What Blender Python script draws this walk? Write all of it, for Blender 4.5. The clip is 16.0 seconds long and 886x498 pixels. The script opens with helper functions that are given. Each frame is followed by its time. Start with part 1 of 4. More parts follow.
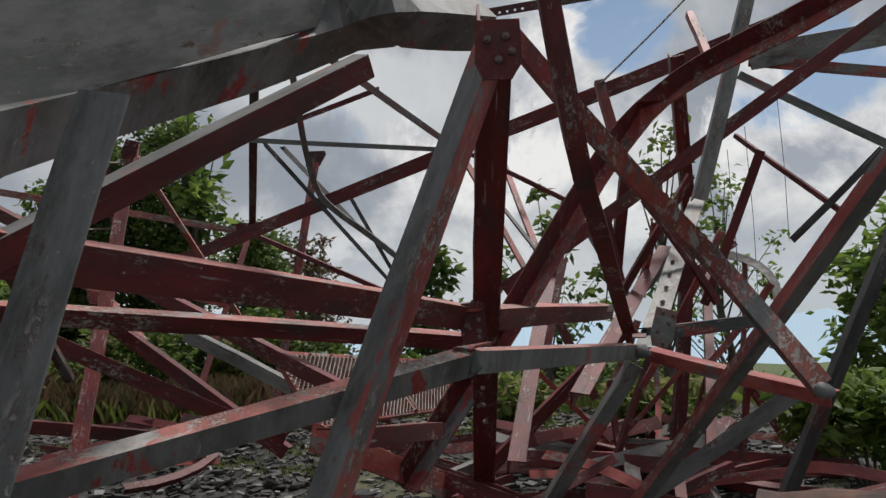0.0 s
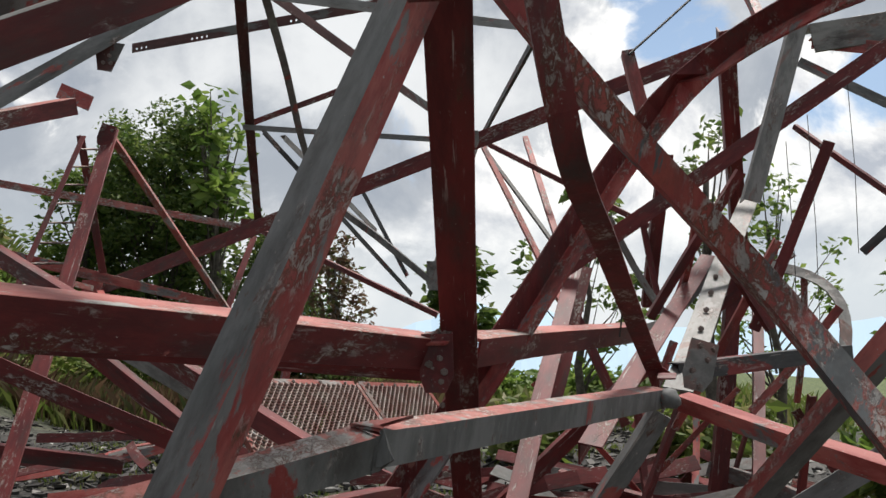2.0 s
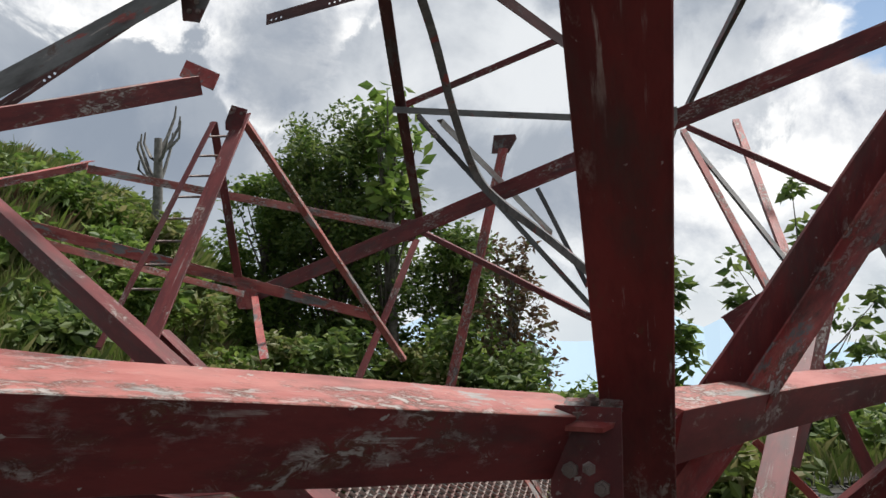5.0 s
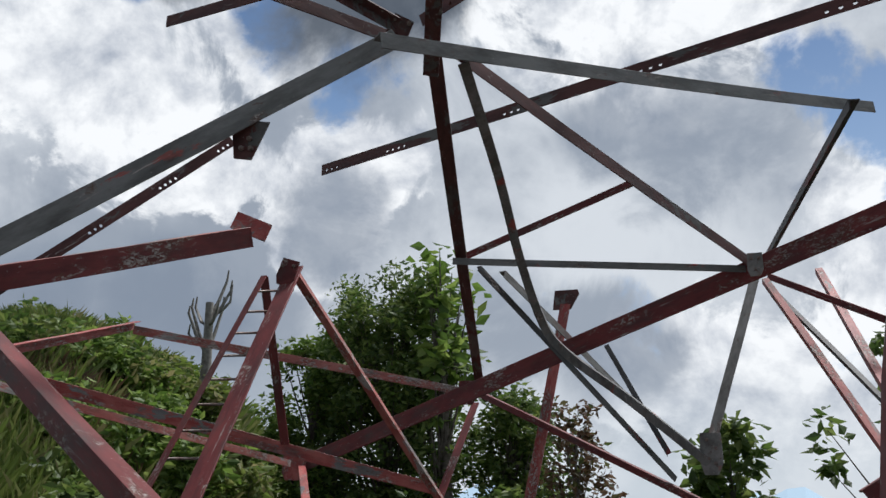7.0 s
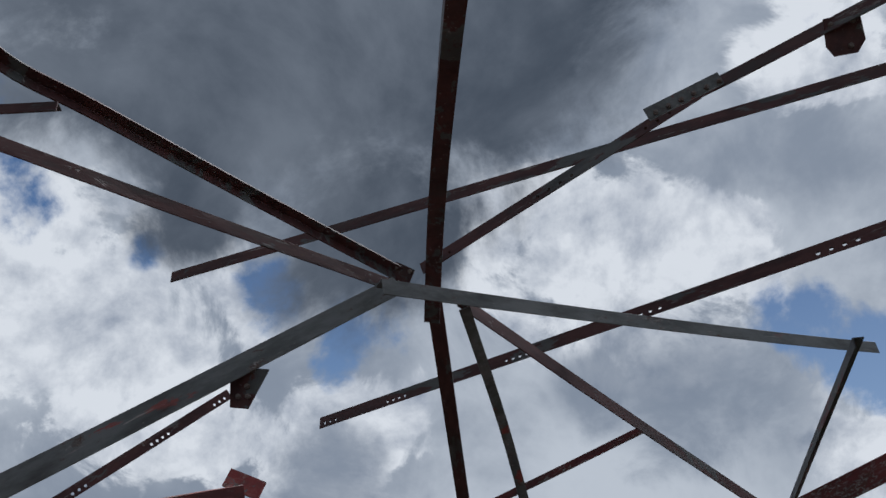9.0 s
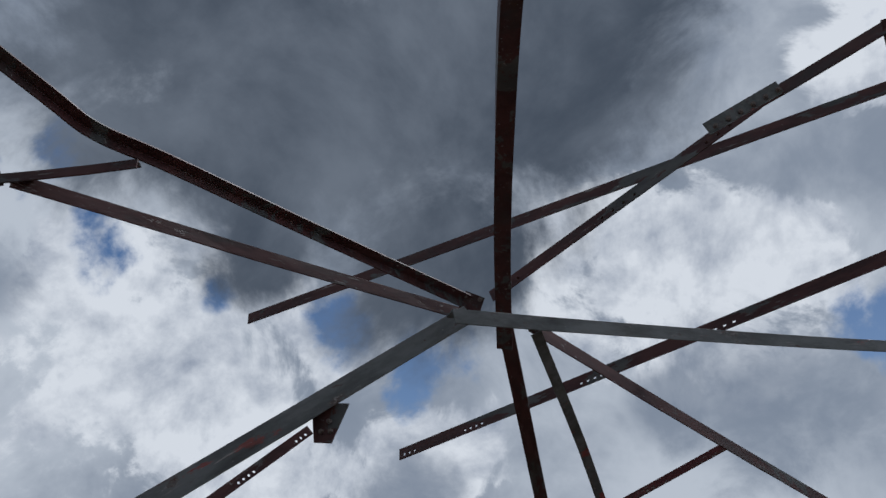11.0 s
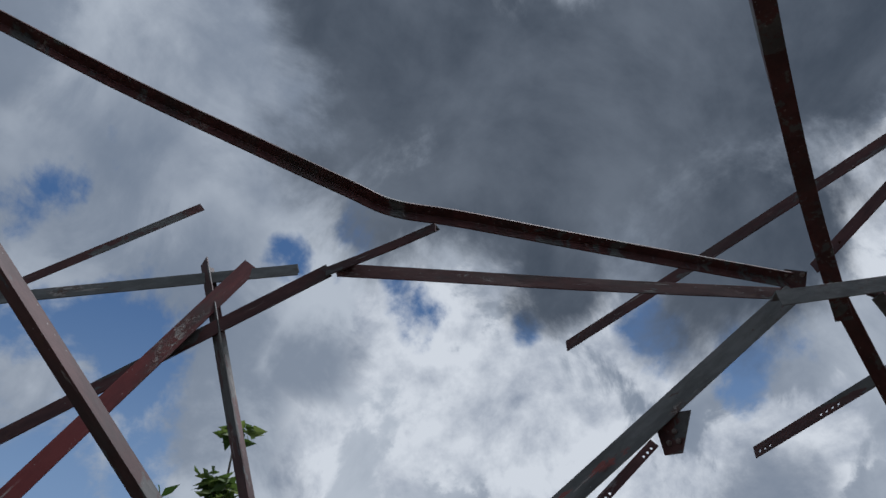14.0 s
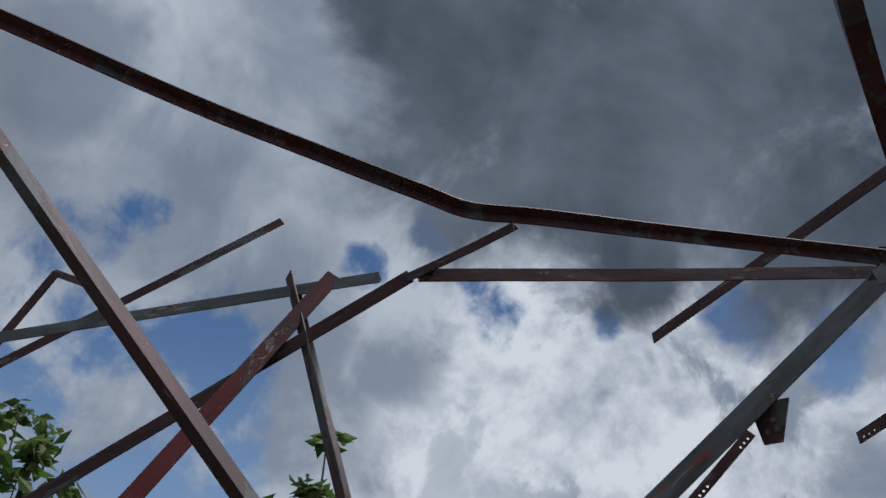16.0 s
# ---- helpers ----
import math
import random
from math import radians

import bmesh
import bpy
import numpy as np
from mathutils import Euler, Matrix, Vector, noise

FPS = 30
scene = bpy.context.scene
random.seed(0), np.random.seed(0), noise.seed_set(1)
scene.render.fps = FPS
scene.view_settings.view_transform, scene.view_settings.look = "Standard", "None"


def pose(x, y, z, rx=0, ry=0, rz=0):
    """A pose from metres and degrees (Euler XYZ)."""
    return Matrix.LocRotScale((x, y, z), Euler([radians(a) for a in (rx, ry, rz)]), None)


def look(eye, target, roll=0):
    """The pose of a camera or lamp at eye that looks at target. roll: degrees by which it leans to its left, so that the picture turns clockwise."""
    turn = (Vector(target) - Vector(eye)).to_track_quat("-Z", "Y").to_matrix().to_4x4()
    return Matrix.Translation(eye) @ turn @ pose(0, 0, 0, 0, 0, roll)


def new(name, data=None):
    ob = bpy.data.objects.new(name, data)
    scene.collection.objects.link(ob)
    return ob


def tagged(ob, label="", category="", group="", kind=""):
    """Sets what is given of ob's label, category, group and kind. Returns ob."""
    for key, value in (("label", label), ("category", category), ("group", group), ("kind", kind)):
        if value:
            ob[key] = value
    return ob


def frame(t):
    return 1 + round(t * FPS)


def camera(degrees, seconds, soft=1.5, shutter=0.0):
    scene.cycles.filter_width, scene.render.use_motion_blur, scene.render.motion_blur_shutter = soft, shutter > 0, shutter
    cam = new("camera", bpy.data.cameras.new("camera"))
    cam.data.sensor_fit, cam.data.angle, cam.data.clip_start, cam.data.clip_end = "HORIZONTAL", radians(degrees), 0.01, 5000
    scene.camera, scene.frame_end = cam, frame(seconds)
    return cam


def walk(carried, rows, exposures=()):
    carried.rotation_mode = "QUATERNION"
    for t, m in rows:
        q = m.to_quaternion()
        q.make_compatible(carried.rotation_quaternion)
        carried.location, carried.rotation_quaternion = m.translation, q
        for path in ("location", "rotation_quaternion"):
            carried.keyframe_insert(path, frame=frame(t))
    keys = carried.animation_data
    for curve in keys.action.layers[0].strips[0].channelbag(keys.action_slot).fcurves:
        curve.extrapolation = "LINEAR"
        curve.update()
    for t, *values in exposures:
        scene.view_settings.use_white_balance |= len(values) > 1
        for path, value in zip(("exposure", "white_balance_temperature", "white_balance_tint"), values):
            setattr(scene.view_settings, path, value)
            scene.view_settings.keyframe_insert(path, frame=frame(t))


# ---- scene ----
cam = camera(55.0, 16.0)
PATH = [
    (0, (0.272, 0.299, 1.395), (0.198, 2.287, 1.601), -2.0),
    (0.5, (0.437, 0.531, 1.394), (0.4, 2.52, 1.6), -1.5),
    (1, (0.525, 0.817, 1.428), (0.472, 2.806, 1.636), -1.0),
    (1.5, (0.534, 1.178, 1.495), (0.413, 3.164, 1.7), -0.6),
    (2, (0.583, 1.484, 1.558), (0.404, 3.466, 1.763), -0.5),
    (2.5, (0.685, 1.793, 1.585), (0.432, 3.766, 1.796), 0.1),
    (3, (0.762, 2.143, 1.605), (0.46, 4.109, 1.815), 0.2),
    (3.5, (0.73, 2.46, 1.638), (0.406, 4.422, 1.851), 0.5),
    (4, (0.682, 2.755, 1.674), (0.322, 4.711, 1.884), 0.5),
    (4.5, (0.609, 2.979, 1.665), (0.064, 4.892, 1.872), 0.9),
    (4.7, (0.564, 3.073, 1.669), (-0.026, 4.973, 1.873), 1.4),
    (6.8, (0.161, 3.74, 1.714), (-0.546, 5.521, 2.286), 1.6),
    (7, (0.151, 3.765, 1.716), (-0.554, 5.538, 2.315), 1.5),
    (7.5, (0.126, 3.827, 1.722), (-0.56, 5.552, 2.468), 1.4),
    (8, (0.106, 3.864, 1.72), (-0.542, 5.485, 2.697), 1.1),
    (8.3, (0.096, 3.866, 1.713), (-0.517, 5.449, 2.77), 0.5),
    (8.5, (0.089, 3.867, 1.707), (-0.529, 5.423, 2.802), 0.5),
    (8.7, (0.083, 3.869, 1.702), (-0.529, 5.41, 2.82), 0.4),
    (10.8, (0.089, 3.8, 1.661), (-0.617, 5.248, 2.845), 0.1),
    (11, (0.093, 3.795, 1.658), (-0.642, 5.226, 2.846), -0.0),
    (11.5, (0.103, 3.783, 1.651), (-0.763, 5.129, 2.85), 0.5),
    (12, (0.095, 3.773, 1.65), (-0.899, 5.025, 2.852), -0.7),
    (12.5, (0.087, 3.763, 1.65), (-0.998, 4.932, 2.855), -0.5),
    (13, (0.087, 3.752, 1.649), (-1.079, 4.834, 2.861), -0.0),
    (13.5, (0.087, 3.742, 1.648), (-1.128, 4.762, 2.866), -0.1),
    (14, (0.087, 3.732, 1.647), (-1.151, 4.721, 2.867), 0.3),
    (14.5, (0.087, 3.721, 1.647), (-1.159, 4.695, 2.871), -0.3),
    (15, (0.084, 3.717, 1.647), (-1.201, 4.65, 2.863), 0.4),
    (15.5, (0.081, 3.712, 1.647), (-1.236, 4.586, 2.872), 0.3),
    (16, (0.078, 3.708, 1.647), (-1.262, 4.554, 2.867), 0.6),
]
EXPOSURES = [(0.0, -0.25, 6600, 10), (1.5, 0.3, 6700, 10), (4.5, 0.24, 6600, 10), (7.0, -0.02, 6250, 10), (8.3, -0.4, 6000, 10), (11.0, -0.5, 5900, 10), (16.0, -0.6, 5850, 10)]
walk(cam, [(t, look(eye, target, roll)) for t, eye, target, roll in PATH], EXPOSURES)

# ---- light ----
world = bpy.data.worlds.new("sky")
scene.world = world
world.use_nodes = True
SUN_EL, SUN_ROT = radians(66), radians(35)

# cloud masses and clear gaps: azimuth from +y, elevation, radius, in degrees
HEAVY = ((-50.3, 48.9, 11), (-36.6, 44.8, 12), (-29.5, 38.5, 9), (-42.1, 34.8, 4), (-23.7, 49.6, 11), (-39.8, 41.5, 9), (-28.8, 40.1, 6), (-29.1, 43.9, 10), (-43.9, 33.4, 2.5))
CUMULUS = ((-47.8, 25.9, 9), (-37, 23.3, 5.5), (-27.4, 22.5, 4.5), (-11.4, 34, 6), (-1.4, 31.4, 4.5), (-51.7, 30, 5), (10.5, 43.5, 4), (-50.1, 28.4, 8), (-61, 24.1, 3.5), (-38.6, 26.7, 6), (-47, 25.4, 8), (-30.9, 21.5, 6), (5.3, 20.1, 5), (-0.9, 7.7, 6), (-5.5, 29.6, 6), (-5.9, 6.7, 6), (7.4, 19.6, 4), (21.8, 11.3, 6), (22, 4.4, 5), (6.7, 10.8, 6))
CLEAR_GAPS = ((-84.2, 35.9, 2.8), (-74.5, 29.6, 5.5), (-77, 22.9, 8), (-86, 25, 8), (-58, 39.1, 2), (-54.6, 35, 1.6), (-44.6, 32.1, 1.4), (-35.6, 30.7, 1.8), (-29, 27.2, 2.2), (-64.5, 36.4, 1.5), (-74.4, 30.2, 3), (-35.3, 30.5, 2.4), (-27.8, 28.5, 3), (4.4, 27.8, 2.8), (8.3, 24.9, 3), (-53.8, 33.8, 2.5), (11.8, 19.3, 2.8), (17.6, 14.2, 2.2), (23.6, 15.8, 2.5))
CLOUD_BASES = ((-71, 32, 6), (-66, 24, 5), (-80, 38, 5), (-4.7, 24.8, 5.5), (0.5, 22.4, 4.5), (-10.3, 24.6, 3), (-29.5, 19.2, 4), (-39.8, 12.6, 5), (-17.8, 11.8, 5), (-10.3, 10.7, 4), (-48, 13, 4), (-61.3, 29.6, 3.2), (-81.3, 40.3, 5), (-91.4, 44.1, 5), (-16.9, 11.1, 4), (-8.2, 10.1, 3))


def build_sky():
    nt = world.node_tree
    nt.nodes.clear()
    N, L = nt.nodes.new, nt.links.new

    def math_(op, a, b=None, clamp=False):
        n = N("ShaderNodeMath")
        n.operation, n.use_clamp = op, clamp
        for i, v in enumerate((a, b)):
            if v is None:
                continue
            if isinstance(v, (int, float)):
                n.inputs[i].default_value = v
            else:
                L(v, n.inputs[i])
        return n.outputs[0]

    def mix(f, a, b):
        n = N("ShaderNodeMix")
        n.data_type = "RGBA"
        for i, v in ((0, f), (6, a), (7, b)):
            if isinstance(v, (int, float)):
                n.inputs[i].default_value = v
            elif isinstance(v, tuple):
                n.inputs[i].default_value = (*v, 1)
            else:
                L(v, n.inputs[i])
        return n.outputs[2]

    def ramp(v, lo, hi):
        n = N("ShaderNodeMapRange")
        n.interpolation_type = "SMOOTHSTEP"
        L(v, n.inputs[0])
        n.inputs[1].default_value, n.inputs[2].default_value = lo, hi
        return n.outputs[0]

    def noise_(vec, scale, detail, rough, offset=(0, 0, 0), distort=0.0):
        m = N("ShaderNodeMapping")
        m.inputs["Location"].default_value = offset
        L(vec, m.inputs[0])
        n = N("ShaderNodeTexNoise")
        L(m.outputs[0], n.inputs["Vector"])
        n.inputs["Scale"].default_value, n.inputs["Detail"].default_value = scale, detail
        n.inputs["Roughness"].default_value, n.inputs["Distortion"].default_value = rough, distort
        return n.outputs[0]

    def toward(x, y, z):
        n = N("ShaderNodeVectorMath")
        n.operation = "DOT_PRODUCT"
        L(way, n.inputs[0])
        n.inputs[1].default_value = Vector((x, y, z)).normalized()
        return n.outputs["Value"]

    coord = N("ShaderNodeTexCoord")
    way = coord.outputs["Generated"]
    sep = N("ShaderNodeSeparateXYZ")
    L(way, sep.inputs[0])
    up = math_("MAXIMUM", sep.outputs[2], 0.0)
    sky = N("ShaderNodeTexSky")
    sky.sky_type, sky.sun_disc = "NISHITA", False
    sky.sun_elevation, sky.sun_rotation = SUN_EL, SUN_ROT
    sky.air_density, sky.dust_density = 1.2, 2.0
    blue = N("ShaderNodeVectorMath")
    blue.operation = "SCALE"
    L(sky.outputs[0], blue.inputs[0])
    blue.inputs["Scale"].default_value = 0.085
    wisp = noise_(way, 7.5, 12, 0.62, (3.1, 1.7, 0.4), 0.35)
    soft = noise_(way, 2.6, 6, 0.55, (8.0, 2.0, 5.0), 0.1)

    def masses(places, ragged, lo, hi, texture):
        """How far a direction lies inside any of some round cloud masses (azimuth from +y, elevation, radius), ragged by noise."""
        field = None
        for az, el, r in places:
            az, el, r = radians(az), radians(el), radians(r)
            d = toward(math.sin(az) * math.cos(el), math.cos(az) * math.cos(el), math.sin(el))
            k = 1 / (1 - math.cos(r))
            f = math_("MULTIPLY_ADD", d, k)
            f.node.inputs[2].default_value = 1 - k
            field = f if field is None else math_("MAXIMUM", field, f)
        field = math_("MAXIMUM", field, -1.5)
        rag = math_("MULTIPLY_ADD", texture, ragged)
        rag.node.inputs[2].default_value = -0.5 * ragged
        return ramp(math_("ADD", field, rag), lo, hi)

    # billows lit from above: each is brighter where it thins out upwards
    puff = noise_(way, 6.5, 12, 0.60, (1.0, 4.0, 2.0), 0.2)
    puff_up = noise_(way, 6.5, 12, 0.60, (1.0, 4.0, 2.03), 0.2)
    lit = math_("MULTIPLY_ADD", math_("SUBTRACT", puff, puff_up), 4.2)
    lit.node.inputs[2].default_value = 0.36
    lit = math_("ADD", lit, math_("MULTIPLY", soft, 0.62), True)
    veil = mix(ramp(math_("ADD", soft, math_("MULTIPLY", wisp, 0.5)), 0.58, 0.92), (0.33, 0.37, 0.43), (0.70, 0.73, 0.76))
    day = mix(masses(CUMULUS, 6.5, -0.25, 0.35, wisp), veil, mix(lit, (0.41, 0.45, 0.52), (0.98, 0.985, 0.98)))
    day = mix(math_("MULTIPLY", masses(CLOUD_BASES, 5.0, -0.6, 0.9, wisp), 0.75), day, (0.22, 0.265, 0.335))
    gap = mix(0.7, blue.outputs[0], mix(ramp(up, 0.25, 0.6), (0.36, 0.52, 0.76), (0.085, 0.19, 0.41)))
    day = mix(masses(CLEAR_GAPS, 9.0, -0.1, 1.15, puff), day, gap)
    ragged = noise_(way, 4.5, 10, 0.62, (0.6, 0.3, 1.2), 0.3)
    inner = ramp(noise_(way, 4.2, 9, 0.58, (2.2, 0.1, 0.7), 0.3), 0.34, 0.74)
    grey = mix(inner, (0.085, 0.103, 0.13), (0.21, 0.235, 0.27))
    day = mix(masses(HEAVY, 5.0, -0.6, 0.7, ragged), day, grey)
    # unseen overcast added behind the walker to set the light on near faces
    rear = math_("ADD", math_("MULTIPLY", sep.outputs[1], -1.0), math_("MULTIPLY", ragged, 0.4))
    day = mix(math_("MULTIPLY", ramp(rear, 0.12, 0.42), 0.93), day, mix(inner, (0.21, 0.235, 0.27), (0.40, 0.425, 0.46)))
    low = mix(ramp(soft, 0.35, 0.65), (0.55, 0.61, 0.66), (0.74, 0.77, 0.79))
    day = mix(math_("MAXIMUM", ramp(up, 0.0, 0.2), ramp(rear, 0.12, 0.42)), low, day)
    bg = N("ShaderNodeBackground")
    L(day, bg.inputs[0])
    bg.inputs[1].default_value = 1.0
    out = N("ShaderNodeOutputWorld")
    L(bg.outputs[0], out.inputs[0])


build_sky()
sun = new("sun", bpy.data.lights.new("sun", "SUN"))
sun.data.energy, sun.data.angle, sun.data.color = 4.2, radians(11), (1, 0.97, 0.94)
sun.matrix_world = look((0, 0, 30), Vector((0, 0, 30)) - Vector((math.sin(SUN_ROT) * math.cos(SUN_EL), math.cos(SUN_ROT) * math.cos(SUN_EL), math.sin(SUN_EL))))


# ---- materials ----
def nodes(name, rough=0.7, metal=0.0):
    m = bpy.data.materials.new(name)
    m.use_nodes = True
    nt = m.node_tree
    b = nt.nodes["Principled BSDF"]
    b.inputs["Roughness"].default_value, b.inputs["Metallic"].default_value = rough, metal
    return m, nt, b


def tex(nt, scale, detail=6, rough=0.6, stretch=(1, 1, 1), shift=0.0, coord="Object", distort=0.0):
    c = nt.nodes.new("ShaderNodeTexCoord")
    info = nt.nodes.new("ShaderNodeObjectInfo")
    mul = nt.nodes.new("ShaderNodeMath")
    mul.operation, mul.inputs[1].default_value = "MULTIPLY_ADD", 37.0
    mul.inputs[2].default_value = shift
    nt.links.new(info.outputs["Random"], mul.inputs[0])
    m = nt.nodes.new("ShaderNodeMapping")
    m.inputs["Scale"].default_value = stretch
    nt.links.new(c.outputs[coord], m.inputs[0])
    n = nt.nodes.new("ShaderNodeTexNoise")
    n.noise_dimensions = "4D"
    nt.links.new(m.outputs[0], n.inputs["Vector"])
    nt.links.new(mul.outputs[0], n.inputs["W"])
    n.inputs["Scale"].default_value, n.inputs["Detail"].default_value, n.inputs["Roughness"].default_value = scale, detail, rough
    n.inputs["Distortion"].default_value = distort
    return n.outputs[0]


def step(nt, v, lo, hi, smooth=True):
    n = nt.nodes.new("ShaderNodeMapRange")
    n.interpolation_type = "SMOOTHSTEP" if smooth else "LINEAR"
    nt.links.new(v, n.inputs[0])
    n.inputs[1].default_value, n.inputs[2].default_value = lo, hi
    return n.outputs[0]


def blend(nt, f, a, b):
    n = nt.nodes.new("ShaderNodeMix")
    n.data_type = "RGBA"
    for i, v in ((0, f), (6, a), (7, b)):
        if isinstance(v, (int, float)):
            n.inputs[i].default_value = v
        elif isinstance(v, tuple):
            n.inputs[i].default_value = (*v, 1)
        else:
            nt.links.new(v, n.inputs[i])
    return n.outputs[2]


def relief(nt, b, v, strength=0.3, dist=0.01):
    n = nt.nodes.new("ShaderNodeBump")
    n.inputs["Strength"].default_value, n.inputs["Distance"].default_value = strength, dist
    nt.links.new(v, n.inputs["Height"])
    nt.links.new(n.outputs[0], b.inputs["Normal"])


RED, RED_FADED, RED_SHADED = (0.28, 0.036, 0.033), (0.41, 0.11, 0.092), (0.095, 0.011, 0.012)
GREY, RUST = (0.19, 0.197, 0.197), (0.11, 0.042, 0.022)


def paint(name, under, over, over_amount, flaking=0.5, rough=0.6):
    """Old steel paint: a base coat, broad worn patches of another coat, fields of fine chalky flakes, and rust."""
    m, nt, b = nodes(name, rough)

    def times(u, v):
        n = nt.nodes.new("ShaderNodeMath")
        n.operation = "MULTIPLY"
        nt.links.new(u, n.inputs[0])
        nt.links.new(v, n.inputs[1])
        return n.outputs[0]

    tone = tex(nt, 7.0, 9, 0.72, (1, 1, 0.28))
    base_coat = blend(nt, step(nt, tone, 0.40, 0.60), under[0], under[1])
    patch_n = tex(nt, 3.0, 11, 0.68, (1.3, 1.3, 0.45), 5.0, distort=0.4)
    cut = 0.5 + (0.5 - over_amount) * 0.36
    patch = step(nt, patch_n, cut, cut + 0.03)
    tone2 = tex(nt, 7.0, 7, 0.65, (1, 1, 0.3), 9.0)
    top = blend(nt, step(nt, tone2, 0.36, 0.64), over[0], over[1])
    col = blend(nt, patch, base_coat, top)
    # flakes: fine and clustered, drawn out along the member
    zone = step(nt, tex(nt, 4.5, 8, 0.68, (1, 1, 0.4), 27.0), 0.62 - 0.22 * flaking, 0.72 - 0.22 * flaking)
    flake_n = tex(nt, 34.0, 9, 0.72, (1.2, 1.2, 0.6), 13.0, distort=0.8)
    flake = times(step(nt, flake_n, 0.50, 0.56), zone)
    chalk = blend(nt, tex(nt, 30, 4, 0.6, shift=3.0), (0.26, 0.23, 0.21), (0.52, 0.47, 0.43))
    col = blend(nt, flake, col, chalk)
    rim = times(step(nt, flake_n, 0.44, 0.50), zone)
    col = blend(nt, times(rim, step(nt, flake_n, 0.56, 0.48)), col, RUST)
    specks = step(nt, tex(nt, 55, 3, 0.6, (1, 1, 0.7), 17.0), 0.69, 0.72)
    col = blend(nt, specks, col, (0.40, 0.36, 0.33))
    scratch = step(nt, tex(nt, 40, 6, 0.65, (1, 1, 0.07), 41.0), 0.60, 0.66)
    col = blend(nt, times(scratch, step(nt, tone2, 0.45, 0.6)), col, chalk)
    rust_n = tex(nt, 18.0, 10, 0.74, (1, 1, 0.4), 21.0)
    col = blend(nt, step(nt, rust_n, 0.58, 0.68), col, RUST)
    grime = tex(nt, 4.0, 9, 0.7, (1, 1, 0.35), 31.0)
    col = blend(nt, step(nt, grime, 0.48, 0.74), col, (0.05, 0.042, 0.038))
    nt.links.new(col, b.inputs["Base Color"])
    add = nt.nodes.new("ShaderNodeMath")
    add.operation = "MULTIPLY_ADD"
    nt.links.new(flake, add.inputs[0])
    add.inputs[1].default_value = -0.7
    nt.links.new(tone2, add.inputs[2])
    relief(nt, b, add.outputs[0], 0.6, 0.005)
    return m


M_RED = paint("red_paint", (RED, RED_FADED), ((0.13, 0.13, 0.128), (0.21, 0.205, 0.20)), 0.34, 0.6)
# the red paint darkened: shade on fronts and undersides is in its colour
M_SHADED_RED = paint("shaded_red_paint", (RED_SHADED, (0.17, 0.022, 0.021)), (RED_FADED, (0.28, 0.14, 0.115)), 0.12, 0.4)
M_GREY = paint("grey_paint", ((0.125, 0.127, 0.122), (0.21, 0.21, 0.205)), (RED, RED_FADED), 0.26, 0.3)
M_PALE = paint("pale_paint", ((0.17, 0.17, 0.16), (0.28, 0.27, 0.255)), ((0.15, 0.14, 0.13), (0.28, 0.16, 0.135)), 0.32, 0.4)
M_DARK = paint("weathered_dark_paint", ((0.04, 0.04, 0.042), (0.085, 0.085, 0.085)), (RED_SHADED, RED), 0.30, 0.25)
# rusty red and grey, darkened to paint in shade under overhead members
M_OVER = paint("shaded_rusty_red_paint", ((0.06, 0.017, 0.016), (0.11, 0.036, 0.032)), ((0.075, 0.073, 0.071), (0.13, 0.125, 0.118)), 0.40, 0.15)
# bleached red, lightened further to paint in the light on top flanges
M_LIT_FADE = paint("lit_bleached_red_paint", ((0.31, 0.075, 0.062), (0.42, 0.15, 0.125)), ((0.22, 0.215, 0.20), (0.38, 0.36, 0.34)), 0.38, 0.7)
M_BAND = paint("flaking_warning_paint", (RED, (0.36, 0.075, 0.055)), ((0.07, 0.08, 0.085), (0.14, 0.15, 0.155)), 0.46, 0.85)
MATS = {"red": M_RED, "shaded_red": M_SHADED_RED, "grey": M_GREY, "pale": M_PALE, "dark": M_DARK, "band": M_BAND, "over": M_OVER, "lit_fade": M_LIT_FADE}


def plain(name, col, col2, scale=6.0, rough=0.8, metal=0.0, bump=0.3, coord="Object"):
    m, nt, b = nodes(name, rough, metal)
    v = tex(nt, scale, 8, 0.65, coord=coord)
    nt.links.new(blend(nt, step(nt, v, 0.3, 0.7), col, col2), b.inputs["Base Color"])
    relief(nt, b, v, bump, 0.01)
    return m


M_BOLT = plain("galvanised_bolt", (0.16, 0.08, 0.06), (0.3, 0.28, 0.26), 30, 0.5, 0.5)
M_WIRE = plain("steel_wire", (0.03, 0.03, 0.03), (0.06, 0.055, 0.05), 20, 0.5, 0.6)
M_MESH = plain("painted_expanded_metal", (0.25, 0.12, 0.10), (0.46, 0.40, 0.36), 9, 0.6)
M_BARK = plain("bark", (0.06, 0.05, 0.04), (0.17, 0.15, 0.125), 9, 0.9)
M_DEAD = plain("dead_wood", (0.12, 0.11, 0.10), (0.26, 0.25, 0.23), 9, 0.9)
M_SCRAP = plain("scrap_flake", (0.10, 0.095, 0.09), (0.38, 0.37, 0.35), 3, 0.8)
M_ROCK = plain("dark_drum", (0.015, 0.013, 0.012), (0.12, 0.05, 0.03), 4, 0.8)


